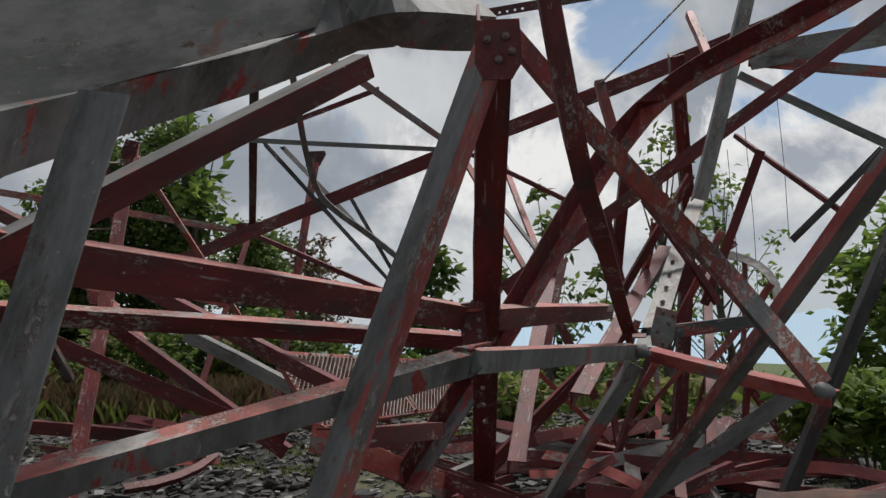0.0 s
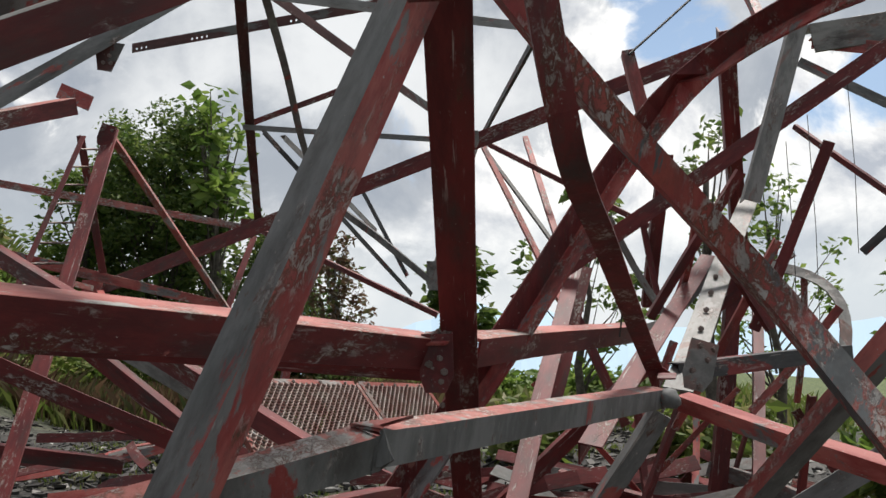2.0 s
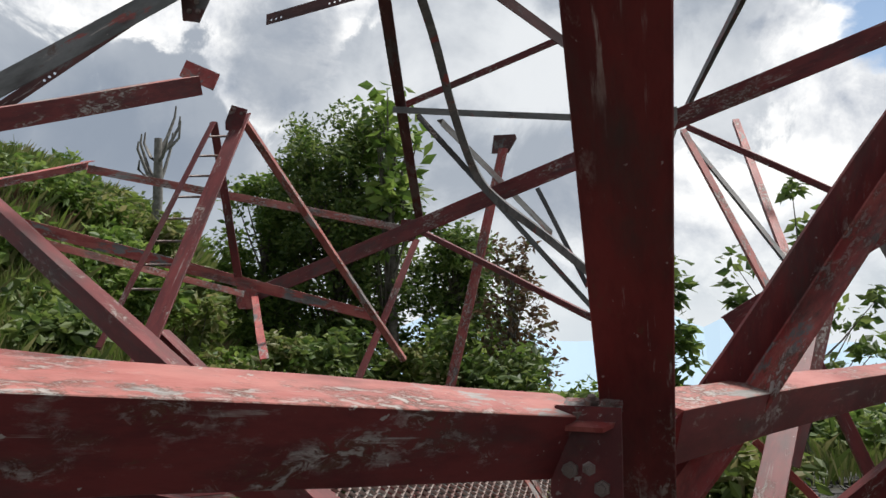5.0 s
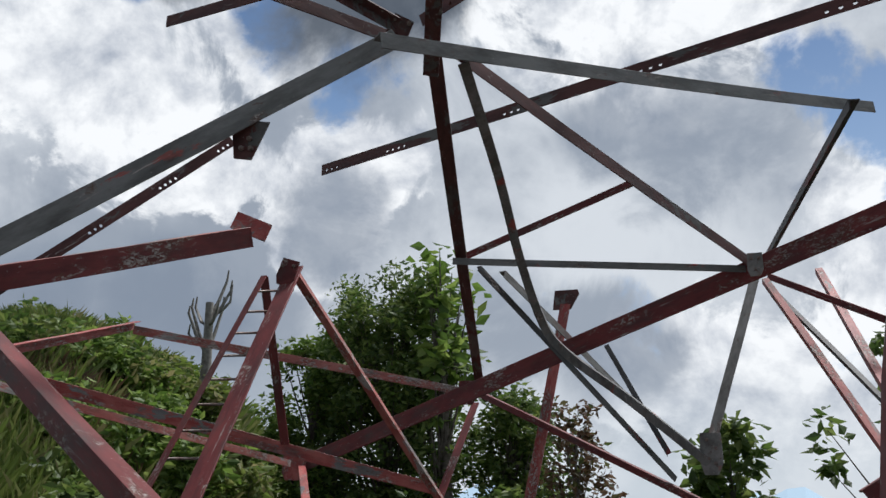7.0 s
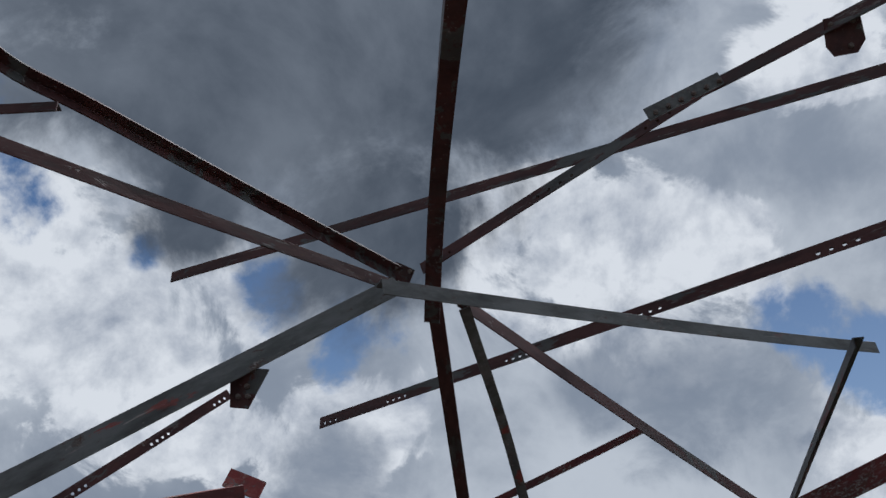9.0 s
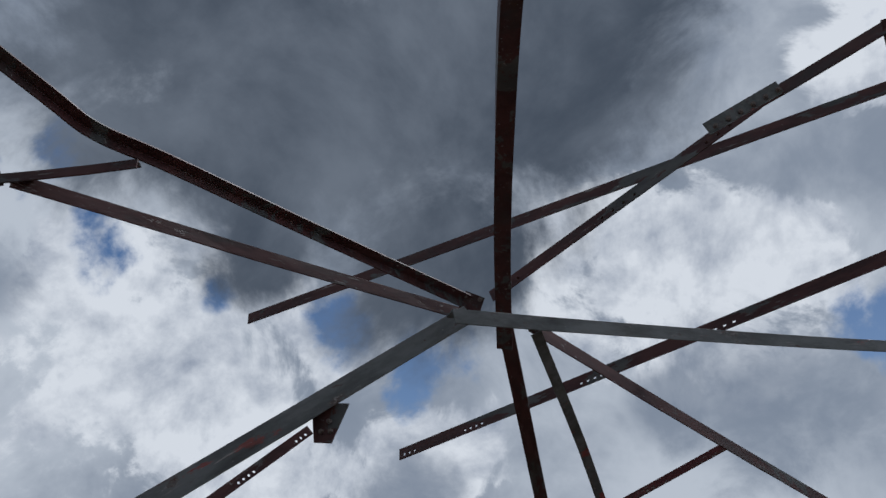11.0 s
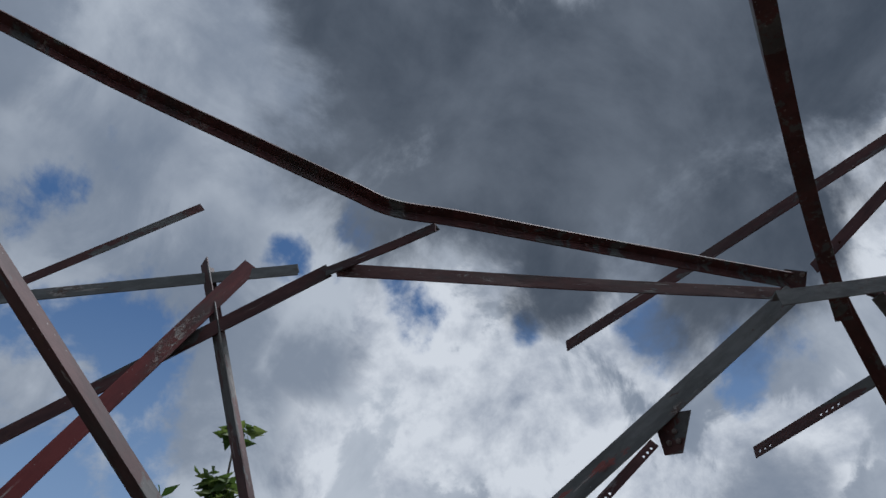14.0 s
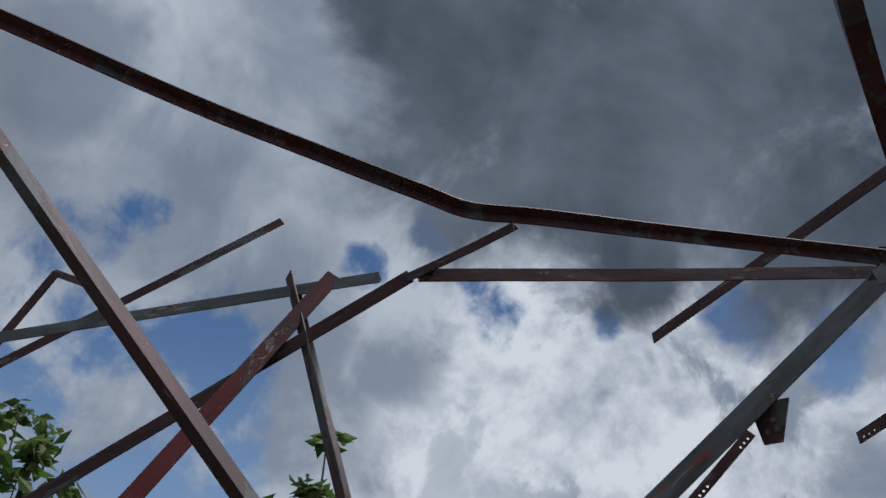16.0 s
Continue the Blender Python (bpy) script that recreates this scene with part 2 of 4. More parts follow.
def leaf_mat(name, a, b_, c):
    m, nt, b = nodes(name, 0.55)
    g = nt.nodes.new("ShaderNodeNewGeometry")
    r = nt.nodes.new("ShaderNodeValToRGB")
    r.color_ramp.elements[0].color, r.color_ramp.elements[1].color = (*a, 1), (*c, 1)
    e = r.color_ramp.elements.new(0.55)
    e.color = (*b_, 1)
    nt.links.new(g.outputs["Random Per Island"], r.inputs[0])
    nt.links.new(r.outputs[0], b.inputs["Base Color"])
    tr = nt.nodes.new("ShaderNodeBsdfTranslucent")
    nt.links.new(r.outputs[0], tr.inputs[0])
    mx = nt.nodes.new("ShaderNodeMixShader")
    mx.inputs[0].default_value = 0.5
    nt.links.new(b.outputs[0], mx.inputs[1])
    nt.links.new(tr.outputs[0], mx.inputs[2])
    nt.links.new(mx.outputs[0], nt.nodes["Material Output"].inputs[0])
    return m


M_LEAF = leaf_mat("tree_leaf", (0.06, 0.11, 0.02), (0.14, 0.23, 0.042), (0.27, 0.35, 0.085))
M_LEAF_DARK = leaf_mat("dark_leaf", (0.045, 0.085, 0.02), (0.105, 0.165, 0.035), (0.21, 0.26, 0.07))
M_GRASS = leaf_mat("grass_blade", (0.08, 0.12, 0.025), (0.16, 0.22, 0.045), (0.27, 0.24, 0.11))
M_DRY = leaf_mat("dry_leaf", (0.09, 0.05, 0.03), (0.16, 0.10, 0.06), (0.07, 0.10, 0.03))


def ground_mat():
    m, nt, b = nodes("rubble_ground", 0.9)
    big = tex(nt, 0.5, 7, 0.65, coord="Object")
    fine = tex(nt, 9, 9, 0.7, shift=4.0, coord="Object")
    col = blend(nt, step(nt, fine, 0.35, 0.7), (0.014, 0.013, 0.012), (0.085, 0.08, 0.074))
    col = blend(nt, step(nt, big, 0.52, 0.62), col, (0.10, 0.10, 0.05))
    # vegetation cover beyond the pad
    g = nt.nodes.new("ShaderNodeNewGeometry")
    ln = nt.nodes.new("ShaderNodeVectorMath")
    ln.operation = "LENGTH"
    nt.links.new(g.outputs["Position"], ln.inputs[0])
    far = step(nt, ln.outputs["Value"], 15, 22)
    veg = blend(nt, step(nt, fine, 0.35, 0.65), (0.035, 0.055, 0.018), (0.12, 0.15, 0.05))
    col = blend(nt, far, col, veg)
    # distance haze painted in: the far ground turns pale blue-grey
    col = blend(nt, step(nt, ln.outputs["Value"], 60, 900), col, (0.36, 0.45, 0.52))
    nt.links.new(col, b.inputs["Base Color"])
    relief(nt, b, fine, 0.8, 0.05)
    return m


M_GROUND = ground_mat()


# ---- building blocks ----
def mesh_of(bm, name, mat, smooth=False):
    me = bpy.data.meshes.new(name)
    bm.to_mesh(me)
    bm.free()
    me.materials.append(mat)
    if smooth:
        for p in me.polygons:
            p.use_smooth = True
    return me


def part(name, bm, material, parent, label="", smooth=False):
    ob = new(name, mesh_of(bm, name, material, smooth))
    if parent is not None:
        ob.parent = parent
    if label:
        ob["label"] = label
    return ob


def empty(name, label, category, group="", at=(0, 0, 0)):
    ob = new(name)
    ob.location = at
    return tagged(ob, label, category, group)


def axes(p, q, face, back):
    """Right-handed axes of a member from p to q: z along it, y the way its front flange runs, x the way its other flange runs."""
    z = (Vector(q) - Vector(p)).normalized()
    y = Vector(face) - z * z.dot(Vector(face))
    y.normalize()
    x = Vector(back) - z * z.dot(Vector(back)) - y * y.dot(Vector(back))
    x.normalize()
    return x, y, z


def angle_bm(length, w, t, seed, bend=0.0, w2=None):
    """An L-shaped rolled section along z from 0 to length, slightly warped and dented."""
    rnd = random.Random(seed)
    w2 = w2 or w
    r = t * 0.5
    prof = [(r * 0.3, 0), (w2 - r * 0.4, 0), (w2, r * 0.4), (w2, t), (t + r, t), (t, t + r), (t, w), (r * 0.4, w), (0, w - r * 0.4), (0, r * 0.3)]
    n = max(2, min(14, int(length / 0.22)))
    bm = bmesh.new()
    rings = []
    ph = rnd.uniform(0, 6)
    for i in range(n + 1):
        s = i / n
        z = length * s
        dx = bend * 4 * s * (1 - s) + 0.035 * w * math.sin(ph + 5 * s)
        dy = 0.035 * w * math.sin(ph * 2 + 6 * s)
        j = [rnd.uniform(-1, 1) * 0.02 * w for _ in range(2)]
        rings.append([bm.verts.new((x + dx + (j[0] if y > t * 2 else 0), y + dy + (j[1] if x > t * 2 else 0), z)) for x, y in prof])
    k = len(prof)
    for a, b in zip(rings, rings[1:]):
        for i in range(k):
            bm.faces.new((a[i], a[(i + 1) % k], b[(i + 1) % k], b[i]))
    for ring, flip in ((rings[0], True), (rings[-1], False)):
        for quad in ((0, 1, 2, 3), (0, 3, 4, 5), (0, 5, 9), (9, 5, 6, 8), (8, 6, 7)):
            v = [ring[i] for i in quad]
            bm.faces.new(v[::-1] if flip else v)
    bmesh.ops.recalc_face_normals(bm, faces=bm.faces)
    return bm


SEED = [0]


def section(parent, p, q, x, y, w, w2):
    """Scale and shift that fit the middle of an angle's outline to the line p-q in the camera's view."""
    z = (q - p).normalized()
    seen_from = Vector((0.5, 1.9, 1.55)) if parent in (base, wreck) else Vector((0.12, 3.6, 1.67))
    u = z.cross((p + q) / 2 - seen_from).normalized()
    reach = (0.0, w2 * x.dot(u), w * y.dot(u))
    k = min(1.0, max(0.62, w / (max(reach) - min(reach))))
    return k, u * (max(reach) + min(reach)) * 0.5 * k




def punched(length, w, t, holes, y0=0.25):
    """The outer strip of a flange (from y0*w to w) with round bolt holes punched through it."""
    bm = bmesh.new()
    loops = [[(y0 * w, 0), (w, 0), (w, length), (y0 * w, length)]]
    for z in holes:
        loops.append([(0.64 * w + 0.14 * w * math.cos(k * math.pi / 4), z + 0.14 * w * math.sin(k * math.pi / 4)) for k in range(8)])
    edges = []
    for loop in loops:
        vs = [bm.verts.new((0, y, z)) for y, z in loop]
        edges += [bm.edges.new((a, b)) for a, b in zip(vs, vs[1:] + vs[:1])]
    bmesh.ops.triangle_fill(bm, edges=edges, use_beauty=True)
    faces = list(bm.faces)
    ex = bmesh.ops.extrude_face_region(bm, geom=faces)
    bmesh.ops.translate(bm, vec=(t, 0, 0), verts=[v for v in ex["geom"] if isinstance(v, bmesh.types.BMVert)])
    bmesh.ops.recalc_face_normals(bm, faces=bm.faces)
    return bm


def punched_member(parent, name, p, q, w, mat, groups, face=(0, 0, -1), back=(0, 1, 0), e0=0.0, e1=0.0):
    """An angle whose front flange carries groups of bolt holes; groups: (start, count, pitch) along it."""
    p, q = Vector(p), Vector(q)
    d = (q - p).normalized()
    p, q = p - d * e0, q + d * e1
    x, y, z = axes(p, q, face, back)
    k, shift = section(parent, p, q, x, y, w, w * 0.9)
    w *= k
    t = max(0.008, w * 0.085)
    ln = (q - p).length
    bm = bmesh.new()
    for (x0, x1, y0, y1) in ((0, w * 0.9, 0, t), (0, t, t, 0.25 * w)):
        r = bmesh.ops.create_cube(bm, size=1)
        for v in r["verts"]:
            v.co = ((x1 if v.co.x > 0 else x0), (y1 if v.co.y > 0 else y0), ln if v.co.z > 0 else 0)
    holes = [a + k * c for a, n, c in groups for k in range(n) if 0.05 < a + k * c < ln - 0.05]
    strip = punched(ln, w, t, holes)
    me = bpy.data.meshes.new("strip")
    strip.to_mesh(me)
    strip.free()
    bm.from_mesh(me)
    bpy.data.meshes.remove(me)
    if x.cross(y).dot(z) < 0:
        bmesh.ops.reverse_faces(bm, faces=bm.faces)
    ob = part(name, bm, MATS[mat], parent)
    m = Matrix((x, y, z)).transposed().to_4x4()
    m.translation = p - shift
    ob.matrix_world = m
    return ob


def bent_member(parent, name, pts, w, mat, face=(0, 0, -1), back=(0, 1, 0), n=8, heel=False, mat2=None, label=""):
    """An angle bent smoothly through its points."""
    pts = [Vector(p) for p in pts]
    ext = [pts[0] * 2 - pts[1]] + pts + [pts[-1] * 2 - pts[-2]]
    line = []
    for a, b, c, d in zip(ext, ext[1:], ext[2:], ext[3:]):
        for k in range(n):
            u = k / n
            line.append(0.5 * (2 * b + (c - a) * u + (2 * a - 5 * b + 4 * c - d) * u * u + (3 * b - a - 3 * c + d) * u ** 3))
    line.append(pts[-1])
    t = max(0.008, w * 0.085)
    prof = [(0, 0), (w, 0), (w, t), (t * 1.3, t), (t, t * 1.3), (t, w), (0, w)]
    bm = bmesh.new()
    rings = []
    o = line[0]
    x, y, z = axes(line[0], line[-1], face, back)
    hand = 1 if x.cross(y).dot(z) > 0 else -1
    for i, p in enumerate(line):
        a, b = line[max(0, i - 1)], line[min(len(line) - 1, i + 1)]
        z = (b - a).normalized()
        flat = (Vector(face) - z * z.dot(Vector(face))).normalized()
        y = flat if flat.dot(y) >= 0 else -flat
        x = y.cross(z) * hand
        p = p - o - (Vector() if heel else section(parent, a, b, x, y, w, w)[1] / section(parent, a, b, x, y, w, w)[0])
        wob = 0.02 * w * noise.noise(line[i] * 1.5)
        rings.append([bm.verts.new(p + x * (a + (wob if b > t * 2 else 0)) + y * (b + (wob if a > t * 2 else 0))) for a, b in prof])
    for a, b in zip(rings, rings[1:]):
        for i in range(7):
            f = bm.faces.new((a[i], a[(i + 1) % 7], b[(i + 1) % 7], b[i]))
            f.material_index = 1 if mat2 and i in (0, 1, 2) else 0
    for ring in (rings[0], rings[-1]):
        bm.faces.new([ring[i] for i in (0, 1, 2, 3)])
        bm.faces.new([ring[i] for i in (0, 3, 4, 5, 6)])
    bmesh.ops.recalc_face_normals(bm, faces=bm.faces)
    ob = part(name, bm, MATS[mat], parent, label)
    if mat2:
        ob.data.materials.append(MATS[mat2])
    ob.matrix_world = Matrix.Translation(o)
    return ob


def member(parent, name, p, q, w, mat, face=(0, 0, -1), back=(0, 1, 0), heel=False, e0=0.0, e1=0.0, bend=0.0, t=None, w2=None, label="", mat2=None):
    """One rolled-steel angle from p to q (the middle of its outline in the camera's view, or its heel). e0, e1 lengthen
    its ends.
    """
    SEED[0] += 1
    p, q = Vector(p), Vector(q)
    d = (q - p).normalized()
    p, q = p - d * e0, q + d * e1
    x, y, z = axes(p, q, face, back)
    flip = x.cross(y).dot(z) < 0
    t = t or max(0.008, w * 0.085)
    o = p
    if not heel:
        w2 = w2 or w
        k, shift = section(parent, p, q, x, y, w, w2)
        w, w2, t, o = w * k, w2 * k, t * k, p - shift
    m = Matrix((x, y, z)).transposed().to_4x4()
    m.translation = o
    bm = angle_bm((q - p).length, w, t, SEED[0], bend, w2)
    if flip:
        bmesh.ops.reverse_faces(bm, faces=bm.faces)
    if mat2:
        for f in bm.faces:
            c = f.calc_center_median()
            f.material_index = 1 if c.x > c.y else 0
    ob = part(name, bm, MATS[mat], parent, label)
    if mat2:
        ob.data.materials.append(MATS[mat2])
    ob.matrix_world = m
    return ob


def loose(name, label, p, q, w, mat, group="", **k):
    ob = member(None, name, p, q, w, mat, **k)
    return tagged(ob, label, "steel beam", group)


def plate(parent, name, at, face_to, up, outline, thick, mat, bolts=(), label=""):
    """A flat gusset plate with a polygon outline (metres, in its own plane) and bolt heads."""
    z = Vector(face_to).normalized()
    y = (Vector(up) - z * z.dot(Vector(up))).normalized()
    x = y.cross(z)
    m = Matrix((x, y, z)).transposed().to_4x4()
    m.translation = at
    bm = bmesh.new()
    f = bm.faces.new([bm.verts.new((a, b, 0)) for a, b in outline])
    ex = bmesh.ops.extrude_face_region(bm, geom=[f])
    bmesh.ops.translate(bm, vec=(0, 0, thick), verts=[v for v in ex["geom"] if isinstance(v, bmesh.types.BMVert)])
    bmesh.ops.recalc_face_normals(bm, faces=bm.faces)
    ob = part(name, bm, MATS[mat], parent, label)
    ob.matrix_world = m
    for a, b in bolts:
        bolt(parent, m @ Vector((a, b, thick)), z)
    return ob


BOLT = []


def bolt(parent, at, way, size=0.016):
    if not BOLT:
        bm = bmesh.new()
        bmesh.ops.create_cone(bm, cap_ends=True, segments=6, radius1=1, radius2=0.95, depth=0.9, matrix=Matrix.Translation((0, 0, 0.45)))
        bmesh.ops.create_cone(bm, cap_ends=True, segments=8, radius1=0.55, radius2=0.5, depth=0.6, matrix=Matrix.Translation((0, 0, 1.1)))
        BOLT.append(mesh_of(bm, "bolt", M_BOLT))
    ob = new("bolt", BOLT[0])
    ob.parent = parent
    m = Vector(way).to_track_quat("Z", "Y").to_matrix().to_4x4()
    m.translation = at
    ob.matrix_world = m @ Matrix.Diagonal((size, size, size, 1))
    return ob


def rod(name, points, r, mat, parent=None, label=""):
    cu = bpy.data.curves.new(name, "CURVE")
    cu.dimensions, cu.bevel_depth, cu.bevel_resolution = "3D", r, 1
    s = cu.splines.new("POLY")
    s.points.add(len(points) - 1)
    for a, b in zip(s.points, points):
        a.co = (*b, 1)
    cu.materials.append(mat)
    ob = new(name, cu)
    if parent is not None:
        ob.parent = parent
    if label:
        ob["label"] = label
    return ob


# ---- terrain ----
def smooth01(v, lo, hi):
    v = min(1, max(0, (v - lo) / (hi - lo)))
    return v * v * (3 - 2 * v)


def height(x, y):
    u = -x - 0.35 * (y - 15)
    h = 5.6 * smooth01(u, 6.5, 15) * smooth01(y, 7, 20)
    r = math.hypot(x, y - 5)
    h += 0.05 * noise.noise(Vector((x * 0.7, y * 0.7, 0))) * (1 if r < 18 else 6)
    h -= 0.22 * max(0, r - 32) * (1 - smooth01(u, 4, 12) * 0.6) if r < 400 else 0.22 * 368 * (1 - smooth01(u, 4, 12) * 0.6)
    return h - 0.02


def terrain():
    bm = bmesh.new()
    radii = [0.0] + [1.2 * 1.085 ** i for i in range(95)]
    seg = 96
    rows = []
    for i, r in enumerate(radii):
        if i == 0:
            rows.append([bm.verts.new((0, 5, height(0, 5)))])
            continue
        rows.append([bm.verts.new((r * math.cos(a), 5 + r * math.sin(a), height(r * math.cos(a), 5 + r * math.sin(a)))) for a in [2 * math.pi * k / seg for k in range(seg)]])
    for k in range(seg):
        bm.faces.new((rows[0][0], rows[1][k], rows[1][(k + 1) % seg]))
    for a, b in zip(rows[1:], rows[2:]):
        for k in range(seg):
            bm.faces.new((a[k], b[k], b[(k + 1) % seg], a[(k + 1) % seg]))
    bmesh.ops.recalc_face_normals(bm, faces=bm.faces)
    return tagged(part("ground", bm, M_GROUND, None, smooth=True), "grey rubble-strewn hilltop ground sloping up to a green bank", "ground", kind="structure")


terrain()


def mountains():
    m, nt, b = nodes("distant_haze_glow", 1.0)
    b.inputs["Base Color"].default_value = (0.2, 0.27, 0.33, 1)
    # haze put into the material: the ridge itself glows blue-grey
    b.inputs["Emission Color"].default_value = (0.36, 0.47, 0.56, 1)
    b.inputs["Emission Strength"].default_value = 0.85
    bm = bmesh.new()
    top, low, back = [], [], []
    for i in range(141):
        a = radians(20 + i)
        r = 1500
        x, y = r * math.cos(a), r * math.sin(a)
        h = 14 + 75 * max(0, noise.fractal(Vector((a * 7, 0.3, 0)), 1.0, 2.0, 5) + 0.25)
        low.append(bm.verts.new((x * 0.8, y * 0.8, -160)))
        top.append(bm.verts.new((x, y, h)))
        back.append(bm.verts.new((x * 1.2, y * 1.2, -160)))
    for i in range(140):
        bm.faces.new((low[i], low[i + 1], top[i + 1], top[i]))
        bm.faces.new((top[i], top[i + 1], back[i + 1], back[i]))
    tagged(part("backdrop", bm, m, None), "mountain ridge on the horizon with blue haze painted in", "mountains", kind="structure")


mountains()

# ---- the fallen tower ----
base = empty("collapsed_base_frame", "bent red and grey steel angle frame of a collapsed tower", "steel frame")
truss = empty("fallen_tower_truss", "fallen red and grey lattice truss with bent braces", "tower truss")
arm = empty("crossarm_truss", "red steel crossarm standing on splayed legs", "crossarm")
wreck = empty("twisted_steel_wreck", "heap of twisted red and white tower steel", "steel wreck")
member(base, "post", (0.285, 6.136, 0.614), (0.375, 4.029, 2.389), 0.15, "shaded_red", face=(1, 0, 0), back=(0, 1, 0), e0=0.75, e1=0.45)
member(base, "leg", (0.369, 3.471, 2.478), (-0.192, 3.009, 0.938), 0.1, "grey", face=(-1, 0.5, 0), back=(1, 0.7, 0), e0=0.1, e1=0.9, mat2='red', heel=True)
member(base, "crossbeam", (0.275, 4.93, 1.543), (-0.93, 2.568, 1.708), 0.128, "shaded_red", face=(0, 0.7, -1), back=(0, 1, 0.7), heel=True, e1=1.6, mat2='lit_fade')
member(base, "crossbeam", (0.416, 5.231, 1.546), (1.359, 7.793, 1.622), 0.13, "shaded_red", face=(0, 0.7, -1), back=(0, 1, 0.7), heel=True, e1=0.6, mat2='lit_fade')
bent_member(base, "brace", ((0.44, 3.90, 2.72), (0.785, 3.784, 2.212), (1.056, 3.890, 1.922), (1.292, 3.915, 1.646), (1.53, 3.55, 1.17)), 0.078, "band", face=(1, 0, 0.6), back=(0, 1, 0), label="flaking red and grey brace")
bent_member(base, "top_beam", ((0.415, 4.031, 2.828), (-0.004, 3.543, 2.680), (-0.349, 3.700, 2.661), (-0.997, 2.504, 2.045), (-1.071, 1.741, 1.738)), 0.19, "grey", face=(0.1, 1, -0.25), back=(0, -0.2, 1), n=4, heel=True, label="buckled grey channel")
# paler than the grey beam: light on the plate is put into its paint
member(base, "web_plate", (-0.241, 3.947, 2.803), (-1.015, 2.535, 2.066), 0.4, "pale", face=(0, -0.1, 1), back=(0, 1, 0.1), heel=True, w2=0.03, t=0.012, e1=0.9)
member(base, "rail", (-0.102, 3.192, 2.333), (-0.944, 2.509, 1.672), 0.085, "shaded_red", face=(0,0.4,-1), back=(0,1,0.4), mat2='grey', e0=0.05, e1=1.2)
member(base, "leg", (-0.589, 2.175, 1.961), (-0.696, 2.030, 1.365), 0.12, "grey", face=(1, 0, 0), back=(0, 1, 0), e1=0.7)
member(base, "crossbeam", (0.088, 6.288, 1.373), (-2.229, 5.121, 1.61), 0.14, "shaded_red", face=(0, 0.4, -1), back=(0, 1, 0.4), mat2='lit_fade', e0=0.1, e1=1.5)
member(base, "rail", (1.291, 5.563, 1.259), (1.885, 4.568, 1.062), 0.1, "red", face=(0, 0.4, -1), back=(0, 1, 0.4), e1=0.1)
member(base, "brace", (1.233, 5.693, 1.187), (0.727, 5.975, 0.355), 0.12, "grey", face=(1, 0, 0), back=(0, 1, 0), e1=0.2)
member(base, "rail", (2.054, 5.426, 0.964), (1.525, 5.728, 0.541), 0.11, "grey", e0=0.2,e1=1.0)
member(base, "post", (1.22, 5.185, 0.569), (1.793, 3.488, 1.95), 0.1, "grey", face=(1, 0, 0), back=(0, 1, 0), e0=0.7, e1=0.5, mat2='red')
member(base, "leg", (2.279, 5.681, 0.722), (2.721, 5.421, 1.856), 0.11, "dark", face=(1, 0, 0), back=(0, 1, 0), e0=0.8, e1=1.5)
member(truss, "main_leg", (-5.839, 13.76, 2.29), (2.055, 10.821, 4.432), 0.2, "shaded_red", e0=0.1, e1=2.2)
member(truss, "brace", (-1.497, 8.376, 4.501), (0.057, 11.661, 3.945), 0.1, "over", e0=0.1)
member(truss, "brace", (-2.543, 11.063, 4.078), (-0.869, 10.891, 4.587), 0.07, "shaded_red")
member(truss, "brace", (-2.472, 10.882, 3.982), (0.044, 11.582, 3.897), 0.065, "grey", e0=0.1, e1=0.1)
member(truss, "main_leg", (-1.834, 8.481, 4.706), (-3.327, 13.882, 3.248), 0.11, "over", face=(1, 0, 0), back=(0, 1, 0), e0=0.1)
bent_member(truss, "main_leg", ((-1.750, 8.253, 4.407), (-1.439, 7.543, 4.636), (-1.085, 6.788, 4.774), (-0.763, 6.101, 4.722), (-0.361, 5.285, 4.572)), 0.1, "over", face=(1, 0, 0), back=(0, 1, 0))
member(truss, "brace", (-1.663, 7.528, 4.226), (0.939, 10.693, 4.957), 0.095, "grey", e0=0.1, e1=0.2, bend=0.05)
member(truss, "main_leg", (-1.762, 7.747, 4.39), (-3.118, 6.485, 2.874), 0.115, "grey", e1=1.2)
member(truss, "brace", (-4.117, 8.455, 5.427), (1.271, 8.363, 5.678), 0.1, "over", e1=2.0)
member(truss, "brace", (-1.904, 7.964, 4.552), (-3.217, 5.627, 4.394), 0.085, "over")
member(truss, "brace", (-3.265, 5.595, 4.4), (-2.657, 5.878, 4.475), 0.06, "over")
member(truss, "brace", (-3.285, 5.616, 4.431), (-4.888, 4.245, 3.371), 0.09, "over", e1=3.0)
member(truss, "brace", (-3.549, 5.562, 4.56), (-4.973, 3.804, 4.284), 0.075, "grey", e1=1.5)
member(truss, "brace", (-3.906, 5.154, 4.604), (-3.466, 5.445, 3.047), 0.08, "over", face=(1,0,0), back=(0,1,0), e1=2.2)
member(truss, "main_leg", (-3.718, 5.341, 4.582), (-3.977, 4.558, 3.146), 0.095, "shaded_red", e1=2.4)
member(truss, "main_leg", (-2.834, 3.511, 3.955), (-2.717, 4.678, 2.752), 0.085, "over", face=(-0.3,1,0.6), back=(-1,0,0), e0=0.8, e1=2.2)
member(truss, "brace", (-5.598, 5.603, 6.412), (-6.604, 3.908, 4.928), 0.08, "over", e1=1.5)
member(truss, "brace", (-5.971, 4.017, 5.449), (-5.864, 4.311, 5.364), 0.06, "over")
member(truss, "brace", (-5.967, 4.028, 5.447), (-6.129, 3.837, 4.907), 0.08, "over", e1=1.0)
member(truss, "brace", (0.126, 7.736, 5.296), (0.806, 7.477, 5.281), 0.09, "over", e1=1.0)
